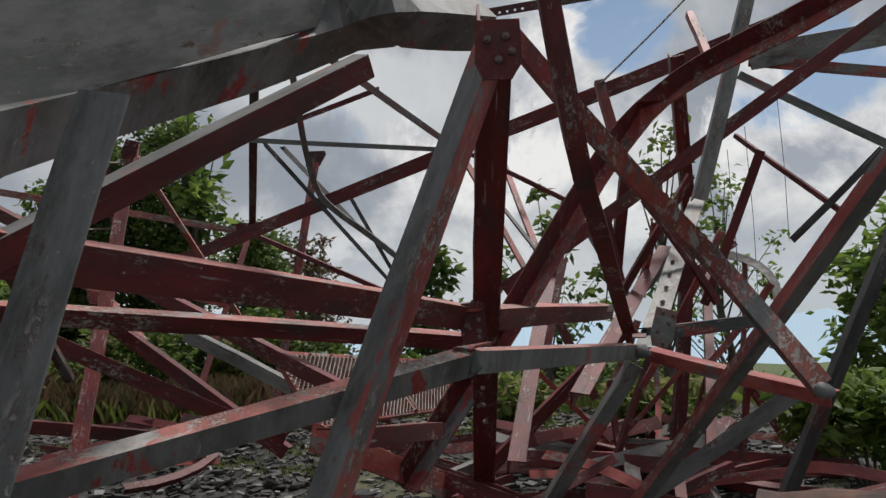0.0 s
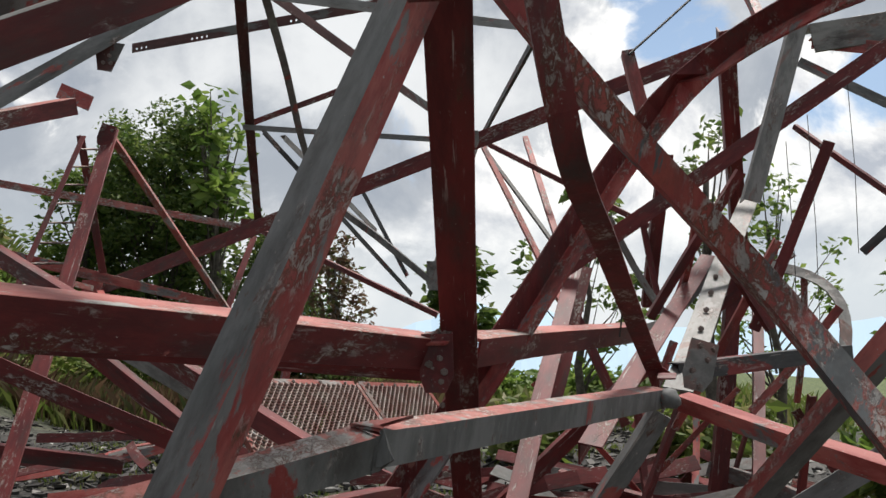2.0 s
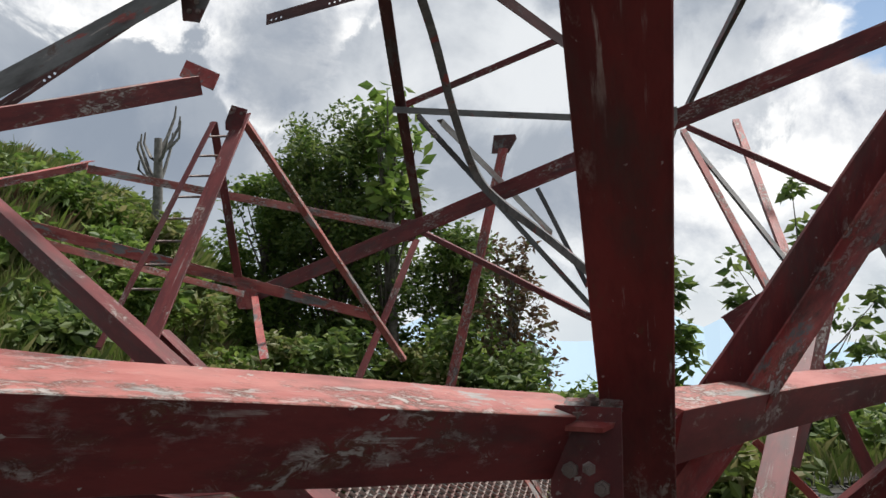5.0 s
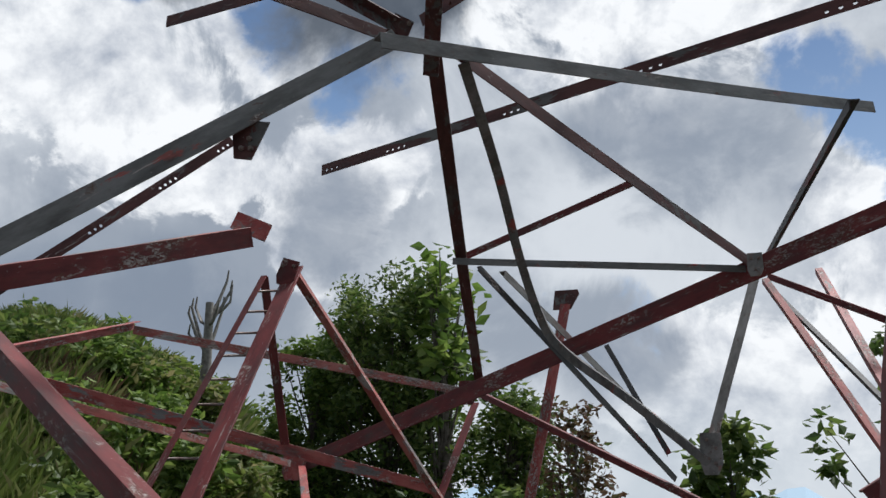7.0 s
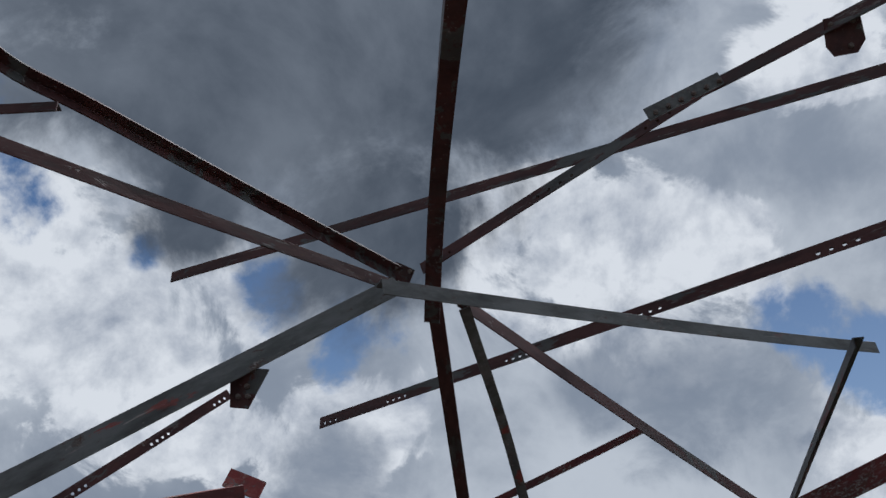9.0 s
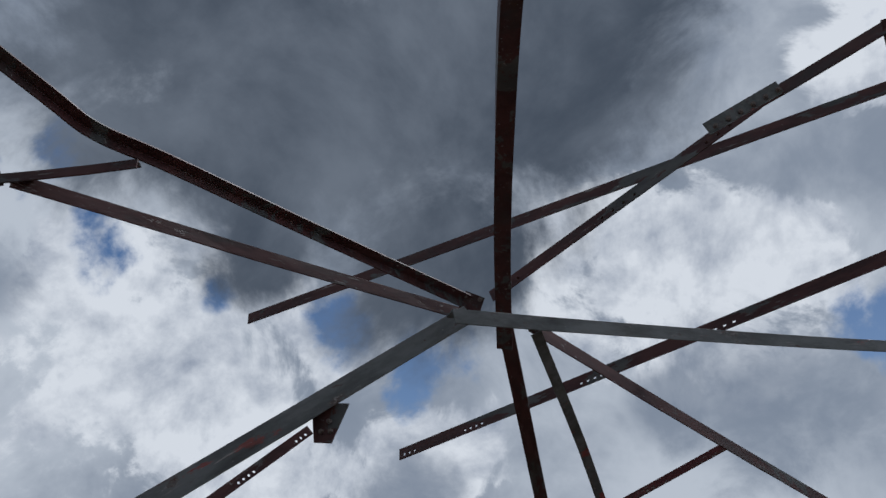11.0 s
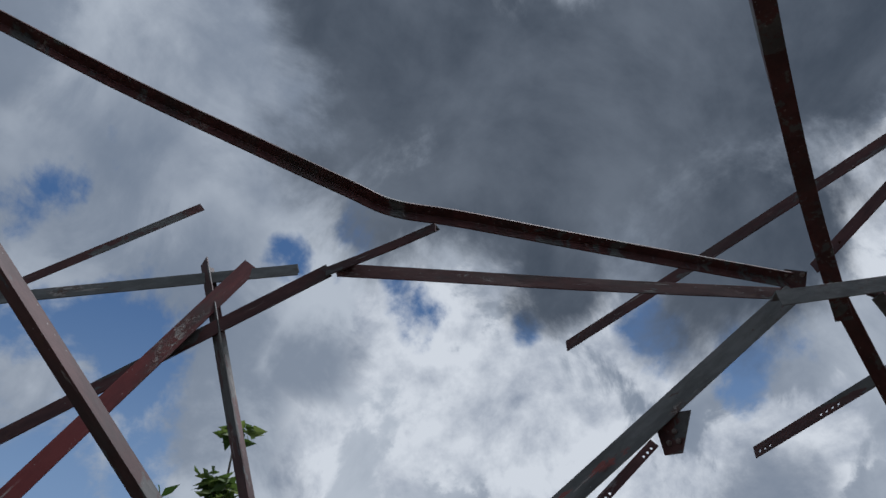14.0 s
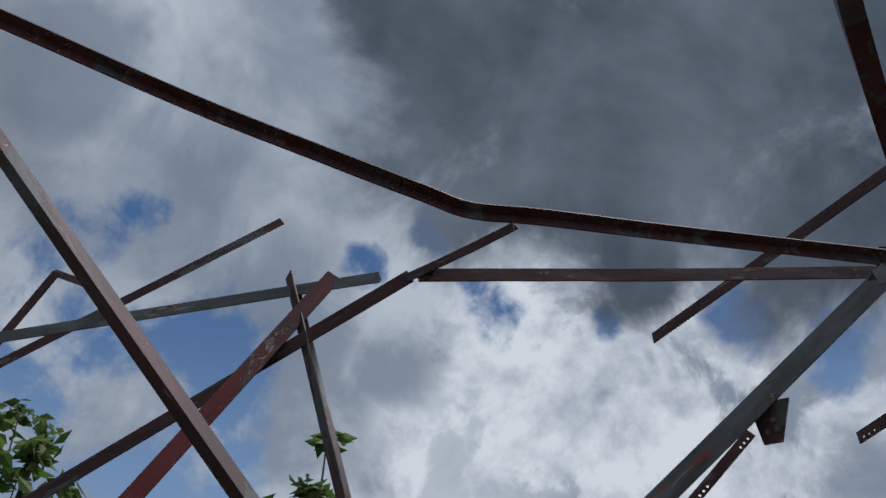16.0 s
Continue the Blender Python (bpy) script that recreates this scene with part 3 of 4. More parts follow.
member(truss, "brace", (0.154, 12.484, 4.249), (0.739, 9.147, 4.257), 0.07, "dark")
member(truss, "brace", (0.029, 12.545, 4.079), (-0.458, 11.78, 2.329), 0.09, "pale", face=(1, 0, 0), back=(0, 1, 0))
member(truss, "brace", (0.108, 12.733, 4.116), (0.779, 11.377, 2.517), 0.085, "red", face=(1, 0, 0), back=(0, 1, 0), e1=1.0)
member(truss, "brace", (0.118, 12.931, 4.123), (0.95, 11.471, 2.673), 0.06, "dark", face=(1, 0, 0), back=(0, 1, 0), e1=0.5)
member(truss, "brace", (0.155, 12.926, 4.188), (1.53, 11.96, 3.226), 0.07, "shaded_red", e1=0.8)
member(truss, "brace", (0.677, 13.902, 4.508), (1.021, 11.735, 2.77), 0.1, "red", face=(1, 0, 0), back=(0, 1, 0), e1=0.5)
member(truss, "brace", (-3.58, 14.65, 3.292), (-0.726, 13.258, 1.94), 0.09, "shaded_red", e1=0.2)
member(truss, "post", (-2.471, 14.971, 4.533), (-2.837, 14.06, 1.486), 0.14, "red", face=(1, 0, 0), back=(0, 1, 0), e1=1.8)
member(truss, "brace", (-2.455, 11.28, 4.031), (-0.955, 13.467, 2.163), 0.07, "dark")
member(truss, "brace", (-2.204, 11.274, 3.961), (-1.439, 13.302, 3.069), 0.08, "pale")
member(truss, "brace", (-1.659, 13.489, 3.652), (-0.968, 13.113, 2.397), 0.06, "dark", face=(1, 0, 0), back=(0, 1, 0))
member(arm, "chord", (-3.727, 9.32, 3.844), (-4.425, 7.611, 3.103), 0.17, "shaded_red", mat2='lit_fade', face=(0,0.4,-1), back=(0.2,1,0.5), e1=1.6)
member(arm, "brace", (-3.726, 9.934, 3.754), (-2.999, 12.015, 1.755), 0.085, "lit_fade", face=(-1, 0, -0.5), back=(0, 1, 0.3), e1=0.4)
member(arm, "leg", (-3.639, 9.765, 3.556), (-3.288, 8.235, 1.69), 0.15, "shaded_red", face=(1, 0, 0), back=(0, 1, 0), e0=0.2, e1=2.3)
member(arm, "ladder_rail", (-3.963, 9.872, 3.678), (-4.02, 8.769, 1.849), 0.06, "shaded_red", face=(1, 0, 0), back=(0, 1, 0), e1=0.3)
member(arm, "brace", (-4.136, 10.135, 3.758), (-4.102, 10.664, 2.308), 0.09, "shaded_red", face=(1, 0, 0), back=(0, 1, 0))
member(truss, "chord", (-6.703, 11.426, 3.679), (-3.468, 13.931, 3.21), 0.1, "lit_fade")
member(truss, "chord", (-6.811, 11.553, 3.756), (-6.57, 9.695, 3.119), 0.1, "red", e1=1.0)
member(truss, "chord", (-6.022, 9.6, 2.761), (-3.411, 12.456, 2.011), 0.12, "red", e0=1.2, e1=0.1)
member(truss, "chord", (-5.97, 9.709, 2.629), (-5.333, 12.819, 2.265), 0.08, "lit_fade", e0=1.2)
member(truss, "post", (-5.753, 13.772, 2.353), (-4.626, 12.037, 1.807), 0.1, "red", face=(1, 0, 0), back=(0, 1, 0), e1=1.2)
member(truss, "post", (-3.472, 14.139, 3.099), (-3.571, 13.323, 2.047), 0.1, "shaded_red", face=(1, 0, 0), back=(0, 1, 0), e1=1.6)
member(wreck, "strut", (1.387, 5.975, 1.319), (2.534, 8.869, 2.691), 0.15, "pale", face=(1, 0, 0), back=(0, 1, 0), e0=0.1)
member(wreck, "strut", (2.299, 7.913, 2.545), (2.745, 8.053, 3.934), 0.15, "pale", face=(1, 0, 0), back=(0, 1, 0), e1=1.0)
member(wreck, "chord", (1.369, 8.708, 2.393), (4.488, 8.805, 4.477), 0.14, "shaded_red", e0=1.0, e1=2.0)
member(wreck, "chord", (1.488, 6.089, 1.379), (2.08, 6.427, 1.42), 0.1, "dark", e0=0.1, e1=0.5)
member(wreck, "stub", (1.247, 6.576, 3.283), (1.319, 6.484, 2.868), 0.09, "red", face=(1, 0, 0), back=(0, 1, 0))
member(wreck, "stub", (2.523, 8.746, 4.612), (2.49, 8.097, 3.953), 0.1, "red", face=(1, 0, 0), back=(0, 1, 0))
member(wreck, "brace", (3, 9.075, 3.38), (3.495, 8.11, 2.504), 0.06, "shaded_red", e1=0.3)
member(wreck, "brace", (3.229, 8.302, 2.177), (3.703, 7.927, 2.705), 0.07, "dark", e1=0.3)
member(wreck, "brace", (4.16, 12.373, 4.996), (5.72, 11.723, 3.826), 0.12, "grey", e1=0.8)
member(wreck, "chord", (3.761, 10.177, 4.567), (5.312, 10.384, 4.85), 0.3, "pale", face=(0,0,-1), back=(0,1,0), e0=0.2, e1=2.0)
member(wreck, "chord", (3.593, 10.234, 4.522), (4.995, 10.169, 4.315), 0.14, "red", e1=1.5)
member(wreck, "strut", (1.445, 7.675, 1.332), (0.325, 7.846, 0.25), 0.13, "shaded_red", face=(1,0,0), back=(0,1,0), e0=0.1, e1=0.4)
member(wreck, "strut", (2.171, 8.877, 2.212), (1.138, 6.518, 1.196), 0.13, "shaded_red", face=(1,0,0), back=(0,1,0), e1=0.6)
member(wreck, "strut", (2.352, 8.632, 3.704), (2.522, 9.247, 2.878), 0.16, "shaded_red", face=(1, 0, 0), back=(0, 1, 0), e0=0.4, e1=0.6)
member(wreck, "strut", (1.87, 9.406, 2.717), (1.775, 9.696, 1.811), 0.14, "shaded_red", face=(1, 0, 0), back=(0, 1, 0), e0=0.5)
member(wreck, "strut", (2.587, 8.958, 1.635), (2.307, 8.026, 0.85), 0.1, "shaded_red", face=(1, 0, 0), back=(0, 1, 0), e0=0.6, e1=0.8)
member(wreck, "strut", (2.334, 8.773, 1.74), (2.187, 8.627, 0.826), 0.15, "shaded_red", face=(1, 0, 0), back=(0, 1, 0), e0=0.6, e1=0.8)
member(wreck, "strut", (1.022, 8.794, 2.057), (0.683, 7.236, 1.039), 0.13, "shaded_red", face=(1, 0, 0), back=(0, 1, 0), e0=0.2, e1=1.0)
member(wreck, "strut", (1.163, 9.03, 2.159), (0.942, 8.602, 1.401), 0.12, "shaded_red", face=(1, 0, 0), back=(0, 1, 0), e1=0.4)
member(wreck, "strut", (1.223, 11.54, 1.796), (1.512, 11.4, 1.096), 0.12, "shaded_red", face=(1, 0, 0), back=(0, 1, 0), e1=0.6)

loose("steel_beam", "red painted steel channel leaning on the crossbeam", (-3.199, 6.665, 2.39), (-1.731, 6.078, 1.671), 0.13, "shaded_red", e0=2.0, e1=1.6)
loose("steel_beam", "red angle iron slumped from the frame to the ground", (-3.167, 6.816, 1.532), (-1.915, 7.586, 0.807), 0.15, "shaded_red", e0=1.2, e1=0.6)
loose("steel_beam", "red angle iron slumped beside another one", (-3.116, 8.365, 1.548), (-2.003, 8.24, 0.76), 0.17, "shaded_red", e0=0.3, e1=0.6)
loose("steel_beam", "red steel beam lying on the grey rubble", (-2.673, 8.082, 0.582), (-3.969, 7.77, 0.775), 0.14, "shaded_red", e0=0.1, e1=1.6)
loose("steel_beam", "pale flaking angle iron propped on the wreck", (-1.888, 6.758, 1.472), (-1.265, 6.573, 1.169), 0.13, "pale", e0=0.1, e1=0.2)
loose("steel_beam", "red flat beam lying low over the rubble", (-0.51, 4.951, 0.875), (-0.035, 6.069, 0.478), 0.2, "red", e0=0.2, e1=0.2)
loose("steel_beam", "red angle iron lying below the mesh panel", (-0.279, 4.07, 1.019), (0.001, 5.004, 0.934), 0.13, "shaded_red", e0=0.2, e1=0.2)
bent_member(base, "brace", ((1.23, 5.62, 1.36), (1.205, 5.700, 1.428), (0.869, 4.318, 1.848), (0.714, 3.732, 2.076), (0.594, 3.558, 2.764)), 0.085, "shaded_red", face=(1, 0, 0), back=(0, 1, 0))
bent_member(wreck, "main_leg", ((3.652, 4.286, 3.824), (2.497, 5.279, 3.335), (1.484, 6.15, 2.906), (0.452, 5.878, 1.449), (-0.234, 5.697, 0.481)), 0.135, "red", face=(-1, 0.3, -0.8), back=(0.6, 1, 0.3), mat2='shaded_red')
bent_member(truss, "brace", ((-1.788, 7.915, 4.555), (-2.364, 6.869, 4.655), (-2.651, 6.066, 4.618), (-2.775, 5.684, 4.578), (-2.828, 5.413, 4.610), (-3.007, 4.904, 4.764), (-3.186, 4.227, 4.920), (-3.325, 3.317, 5.081), (-3.387, 2.846, 5.147)), 0.068, "over", face=(0.3, 0, -1), back=(0, 0.6, 1), n=5)
bent_member(truss, "brace", ((-1.431, 7.995, 4.300), (-1.584, 9.164, 4.059), (-1.656, 9.985, 3.645), (-1.649, 10.639, 3.282), (-1.473, 10.760, 3.041), (-1.026, 10.967, 2.693), (-0.422, 11.177, 2.181)), 0.07, "grey", face=(-1, 0, -0.4), back=(0, 1, 0), n=4)
bent_member(base, "rail", ((1.256, 5.521, 1.286), (0.362, 3.677, 1.313), (0.263, 3.472, 1.316), (0.107, 3.37, 1.28), (-1.039, 2.624, 1.018), (-2.027, 1.981, 0.792)), 0.088, "grey", face=(0, 0.4, -1), back=(0, 1, 0.4), mat2='lit_fade', n=4)
punched_member(truss, "brace", (-3.431, 9.86, 4.617), (1.043, 8.677, 4.729), 0.10, "over", ((0.06, 3, 0.06), (0.75, 4, 0.06), (1.9, 4, 0.06), (3.0, 3, 0.07), (4.2, 4, 0.08)), e1=1.5)
punched_member(truss, "brace", (-1.703, 7.97, 4.637), (0.126, 7.729, 5.279), 0.085, "over", ((0.15, 2, 0.06), (0.85, 4, 0.08), (1.6, 3, 0.08)))
punched_member(truss, "brace", (-3.928, 9.184, 4.673), (-4.668, 8.306, 3.531), 0.085, "over", ((0.06, 3, 0.05), (0.6, 4, 0.05), (1.3, 3, 0.05)), e1=2.5)
LADDER = ((-3.963, 9.872, 3.678), (-4.02, 8.769, 1.849))
MESH = ((-1.154, 6.232, 1.324), (-0.564, 7.354, 1.233), (-0.831, 6.156, 0.827), (-0.280, 7.437, 0.796))


# ---- joints ----
def joint(parent, at, r):
    bm = bmesh.new()
    bmesh.ops.create_icosphere(bm, subdivisions=2, radius=r)
    for v in bm.verts:
        v.co *= 1 + 0.4 * noise.noise(v.co * 22)
        v.co.z *= 0.8
    ob = part("joint", bm, MATS["grey"], parent, "crushed grey joint plate", True)
    ob.location = at


joint(base, (1.25, 5.48, 1.27), 0.058)
joint(base, (1.55, 3.56, 1.15), 0.04)
HEX = ((-0.07, 0.09), (0.07, 0.09), (0.075, -0.06), (0.04, -0.12), (-0.05, -0.12), (-0.075, -0.06))
TRI = ((-0.10, 0.08), (0.12, 0.10), (0.07, -0.10), (-0.03, -0.11))
plate(base, "gusset_plate", (0.25, 4.86, 1.47), (0, -1, 0.05), (0, 0, 1), tuple((a * 0.9, b * 1.1) for a, b in HEX), 0.01, "shaded_red", ((-0.03, -0.02), (0.03, -0.05)))
plate(base, "gusset_plate", (0.25, 4.90, 1.55), (0, -0.4, 1), (0, 1, 0), tuple((a * 0.8, b * 0.6) for a, b in HEX), 0.01, "red", ((0, 0.02), (0.03, 0.0), (-0.02, -0.03)))
plate(base, "gusset_plate", (0.39, 3.42, 2.48), (0, -1, 0), (0, 0, 1), tuple((a * 1.2, b * 1.1) for a, b in HEX), 0.012, "shaded_red", ((-0.04, 0.02), (0.03, 0.03), (0, -0.06), (0.05, -0.03)))
plate(wreck, "gusset_plate", (1.47, 5.86, 1.42), (0.1, -1, 0.1), (0.3, 0, 1), tuple((a * 1.0, b * 1.2) for a, b in HEX), 0.012, "pale", ((-0.02, 0.08), (0.03, 0.02), (-0.03, -0.05), (0.02, -0.12), (0.05, 0.08)))
plate(truss, "gusset_plate", (-2.386, 7.242, 3.616), (0.3, -1, -0.2), (0.2, 0.1, 1), tuple((a * 0.95, b * 1.1) for a, b in TRI), 0.012, "over", ((0.0, -0.06), (0.05, -0.05), (0.03, 0.0)))
plate(truss, "gusset_plate", (-1.80, 7.86, 4.52), (0.3, -1, -0.5), (0.5, 0, 1), tuple((a * 0.9, b * 0.9) for a, b in HEX), 0.014, "over", ((-0.05, 0.05), (0.04, 0.06), (0.06, -0.03), (-0.03, -0.05)))
plate(truss, "gusset_plate", (0.06, 11.4, 3.90), (0, -1, 0), (0, 0, 1), tuple((a * 0.9, b * 1.0) for a, b in HEX), 0.014, "pale", ((-0.03, 0.04), (0.03, 0.04), (0.0, -0.06)))
plate(truss, "gusset_plate", (-0.40, 11.2, 2.28), (0, -1, 0), (0, 0, 1), tuple((a * 1.2, b * 1.6) for a, b in HEX), 0.014, "pale", ((-0.03, 0.09), (0.04, 0.02), (-0.02, -0.06), (0.03, -0.1)))
plate(truss, "gusset_plate", (-3.42, 13.7, 3.2), (0, -1, 0), (0, 0, 1), tuple((a * 1.6, b * 1.4) for a, b in HEX), 0.014, "shaded_red")
plate(truss, "gusset_plate", (-5.75, 13.6, 2.3), (0, -1, 0), (0, 0, 1), tuple((a * 2.2, b * 1.6) for a, b in HEX), 0.014, "red")
plate(truss, "gusset_plate", (0.909, 7.485, 5.221), (0.1, -1, -0.6), (0, 0, 1), tuple((a * 1.3, b * 1.0) for a, b in HEX), 0.014, "over", ((-0.06, 0.05), (0.05, 0.05), (0.02, -0.08)))
plate(truss, "splice_plate", (0.06, 7.62, 5.19), (0.2, -1, -0.3), (0.94, 0, 0.34), ((-0.035, -0.25), (0.045, -0.25), (0.045, 0.22), (-0.035, 0.22)), 0.012, "grey", tuple((0.02, -0.2 + 0.08 * i) for i in range(6)), "grey splice plate")
plate(truss, "knob_plate", (-2.50, 15.0, 4.62), (0, -1, 0), (0, 0, 1), ((-0.15, -0.15), (0.1, -0.15), (0.22, 0.06), (0.2, 0.12), (-0.12, 0.12)), 0.03, "over")
plate(arm, "end_plate", (-3.74, 9.35, 3.90), (0.3, -1, 0.3), (0.5, 0, 1), ((-0.24, 0.10), (0.10, 0.12), (0.14, -0.04), (-0.20, -0.06)), 0.014, "red")
plate(arm, "gusset_plate", (-3.62, 9.72, 3.66), (0.2, -1, 0), (0.3, 0, 1), tuple((a * 1.1, b * 1.1) for a, b in HEX), 0.014, "shaded_red", ((-0.05, 0.03), (0.04, 0.05)))
for k in range(7):
    bolt(base, (0.29 - 0.002 * k, 4.80 - 0.02 * k, 0.95 + 0.22 * k * 0.4), (0.3, -1, 0), 0.012)
for k in range(6):
    bolt(wreck, (1.44 + 0.085 * k, 6.02 + 0.24 * k, 1.36 + 0.115 * k), (0, -1, 0.1), 0.018)


# ---- ladder rungs on the crossarm's leg ----
def rung(k):
    a = Vector(LADDER[0]).lerp(Vector(LADDER[1]), k)
    rod("ladder_rung", [a, a + Vector((-0.02, 0.05, 0.005)), a + Vector((0.30, 0.12, 0.01))], 0.012, M_BOLT, arm)


for k in range(8):
    rung(0.08 + 0.115 * k)


# ---- expanded metal walkway panels ----
def mesh_panel(tl, tr, bl, br, label):
    tl, tr, bl, br = (Vector(v) for v in (tl, tr, bl, br))
    thing = empty("walkway_panel", label, "grating", "walkway panels")
    n = (tr - tl).cross(bl - tl).normalized()
    if n.y > 0:
        n = -n
    at = lambda u, v: tl.lerp(tr, u).lerp(bl.lerp(br, u), v)
    for a, b in ((tl, tr), (bl, br), (tl, bl), (tr, br)):
        member(thing, "edge_bar", a, b, 0.05, "lit_fade", face=n.cross(b - a), back=-n, t=0.006)
    cols, rows = max(6, int((tr - tl).length / 0.05)), max(6, int((bl - tl).length / 0.022))
    bm = bmesh.new()
    w, d = 0.005, 0.005

    def strip(p, q):
        s = (q - p).cross(n).normalized() * w
        v = [bm.verts.new(x) for x in (p - s + n * d, p + s - n * d, q + s - n * d, q - s + n * d)]
        bm.faces.new(v)
        v2 = [bm.verts.new(x) for x in (p + s - n * d, p + s + n * d * 0.4, q + s + n * d * 0.4, q + s - n * d)]
        bm.faces.new(v2)

    for r in range(rows):
        for c in range(cols):
            for sgn in (0, 1):
                u0, u1 = (c + (0.5 if r % 2 else 0)) / cols, (c + (0.0 if r % 2 else 0.5) + (0 if sgn == 0 else (1 if r % 2 else 0))) / cols
                if sgn == 1 and not r % 2:
                    u0, u1 = (c + 1) / cols, (c + 0.5) / cols
                if 0 <= u0 <= 1 and 0 <= u1 <= 1:
                    strip(at(u0, r / rows), at(u1, (r + 1) / rows))
    part("mesh", bm, M_MESH, thing, "expanded metal mesh with flaking paint")
    for k in range(5):
        bolt(thing, at(0.1 + 0.2 * k, 0.0) + n * 0.01, n, 0.012)


mesh_panel(MESH[0], MESH[1], MESH[2], MESH[3], "expanded metal walkway panel with a red frame, tilted on the wreck")
E1 = (Vector(MESH[1]) - Vector(MESH[0])) * 0.62
E2 = (Vector(MESH[3]) - Vector(MESH[2])) * 0.62
G1 = (Vector(MESH[1]) - Vector(MESH[0])).normalized() * 0.05
mesh_panel(Vector(MESH[1]) + G1, Vector(MESH[1]) + G1 + E1, Vector(MESH[3]) + G1, Vector(MESH[3]) + G1 + E2, "narrower expanded metal walkway panel beside another one")


# ---- loose scrap under the wreck ----
def scrap_beams():
    rnd = random.Random(11)
    looks = ("red", "shaded_red", "shaded_red", "pale", "shaded_red", "shaded_red")
    for k in range(96):
        x, y = rnd.uniform(-0.6, 3.0), rnd.uniform(5.7, 10.0)
        if k > 74:
            x, y = rnd.uniform(-5.5, -1.2), rnd.uniform(8.5, 13)
        a, ln = rnd.uniform(0, math.pi), rnd.uniform(0.6, 2.0)
        z0, z1 = rnd.uniform(0.06, 0.35), rnd.uniform(0.06, 0.5)
        d = Vector((math.cos(a), math.sin(a) * 0.6, 0)) * ln * 0.5
        m = looks[k % 6]
        words = {"red": "flaking red", "shaded_red": "dark red", "pale": "chalky white", "grey": "grey painted"}[m]
        loose("steel_angle", f"bent {words} angle iron lying in the scrap heap", Vector((x, y, z0)) - d, Vector((x, y, z1)) + d, rnd.uniform(0.07, 0.14), m, "scrap in the heap",
              face=(rnd.uniform(-1, 1), rnd.uniform(-1, 0), -1), back=(0, 1, rnd.uniform(-0.5, 1)), bend=rnd.uniform(-0.15, 0.15))


scrap_beams()


def bent_strip(name, label, pts, w, mat):
    """A torn flat strip bent through several points."""
    bm = bmesh.new()
    rows = []
    for i, p in enumerate(pts):
        p = Vector(p)
        d = (Vector(pts[min(i + 1, len(pts) - 1)]) - Vector(pts[max(i - 1, 0)])).normalized()
        s = d.cross(Vector((0.2, -1, 0.3))).normalized() * w / 2
        n = s.cross(d).normalized() * 0.006
        rows.append([bm.verts.new(p + a * s + b * n) for a, b in ((-1, -1), (1, -1), (1, 1), (-1, 1))])
    for a, b in zip(rows, rows[1:]):
        for i in range(4):
            bm.faces.new((a[i], a[(i + 1) % 4], b[(i + 1) % 4], b[i]))
    bm.faces.new(rows[0][::-1])
    bm.faces.new(rows[-1])
    bmesh.ops.recalc_face_normals(bm, faces=bm.faces)
    return part(name, bm, MATS[mat], wreck, label)


def bow(p, q, out, n=8):
    p, q, out = Vector(p), Vector(q), Vector(out)
    return [p.lerp(q, i / n) + out * math.sin(math.pi * i / n) for i in range(n + 1)]


bent_strip("bent_bar", "pale bowed flat bar", bow((2.35, 8.6, 2.15), (2.75, 7.6, 1.2), (0.36, 0, 0.2), 12), 0.09, "pale")
bent_strip("bent_bar", "", bow((1.2, 7.9, 1.6), (2.3, 8.6, 2.3), (0, 0, -0.25)), 0.06, "grey")
WRECK_RND = random.Random(5)
for k in range(20):
    c = Vector((WRECK_RND.uniform(1.1, 3.1), WRECK_RND.uniform(6.6, 9.6), WRECK_RND.uniform(0.4, 2.3)))
    c.x += 0.25 * (c.z - 1.5)
    d = Vector((WRECK_RND.gauss(0.1, 0.35), WRECK_RND.gauss(0, 0.25), WRECK_RND.choice((-1, 1, 1)) * WRECK_RND.uniform(0.5, 1.0))).normalized() * WRECK_RND.uniform(0.3, 0.75)
    member(wreck, "strut", c - d, c + d, WRECK_RND.uniform(0.04, 0.08), WRECK_RND.choice(("shaded_red", "red", "shaded_red", "red", "pale", "shaded_red")), face=(1, WRECK_RND.uniform(-0.5, 0.5), 0), back=(0, 1, 0), bend=WRECK_RND.uniform(-0.12, 0.12))
rod("hanging_wire", bow((1.26, 6.55, 3.24), (2.55, 7.4, 4.6), (0, 0, -0.02)), 0.008, M_WIRE, wreck, "thin taut dark wire")
rod("hanging_wire", bow((0.95, 5.0, 1.95), (0.98, 5.0, 1.55), (0.03, 0, 0)), 0.004, M_WIRE, wreck)
for x, y, z0, z1 in ((2.9, 8.4, 3.3, 1.5), (3.3, 8.6, 3.6, 2.2), (2.6, 8.0, 3.0, 1.2)):
    rod("hanging_wire", [(x, y, z0), (x + 0.02, y, (z0 + z1) / 2), (x + 0.01, y, z1)], 0.003, M_WIRE, wreck)


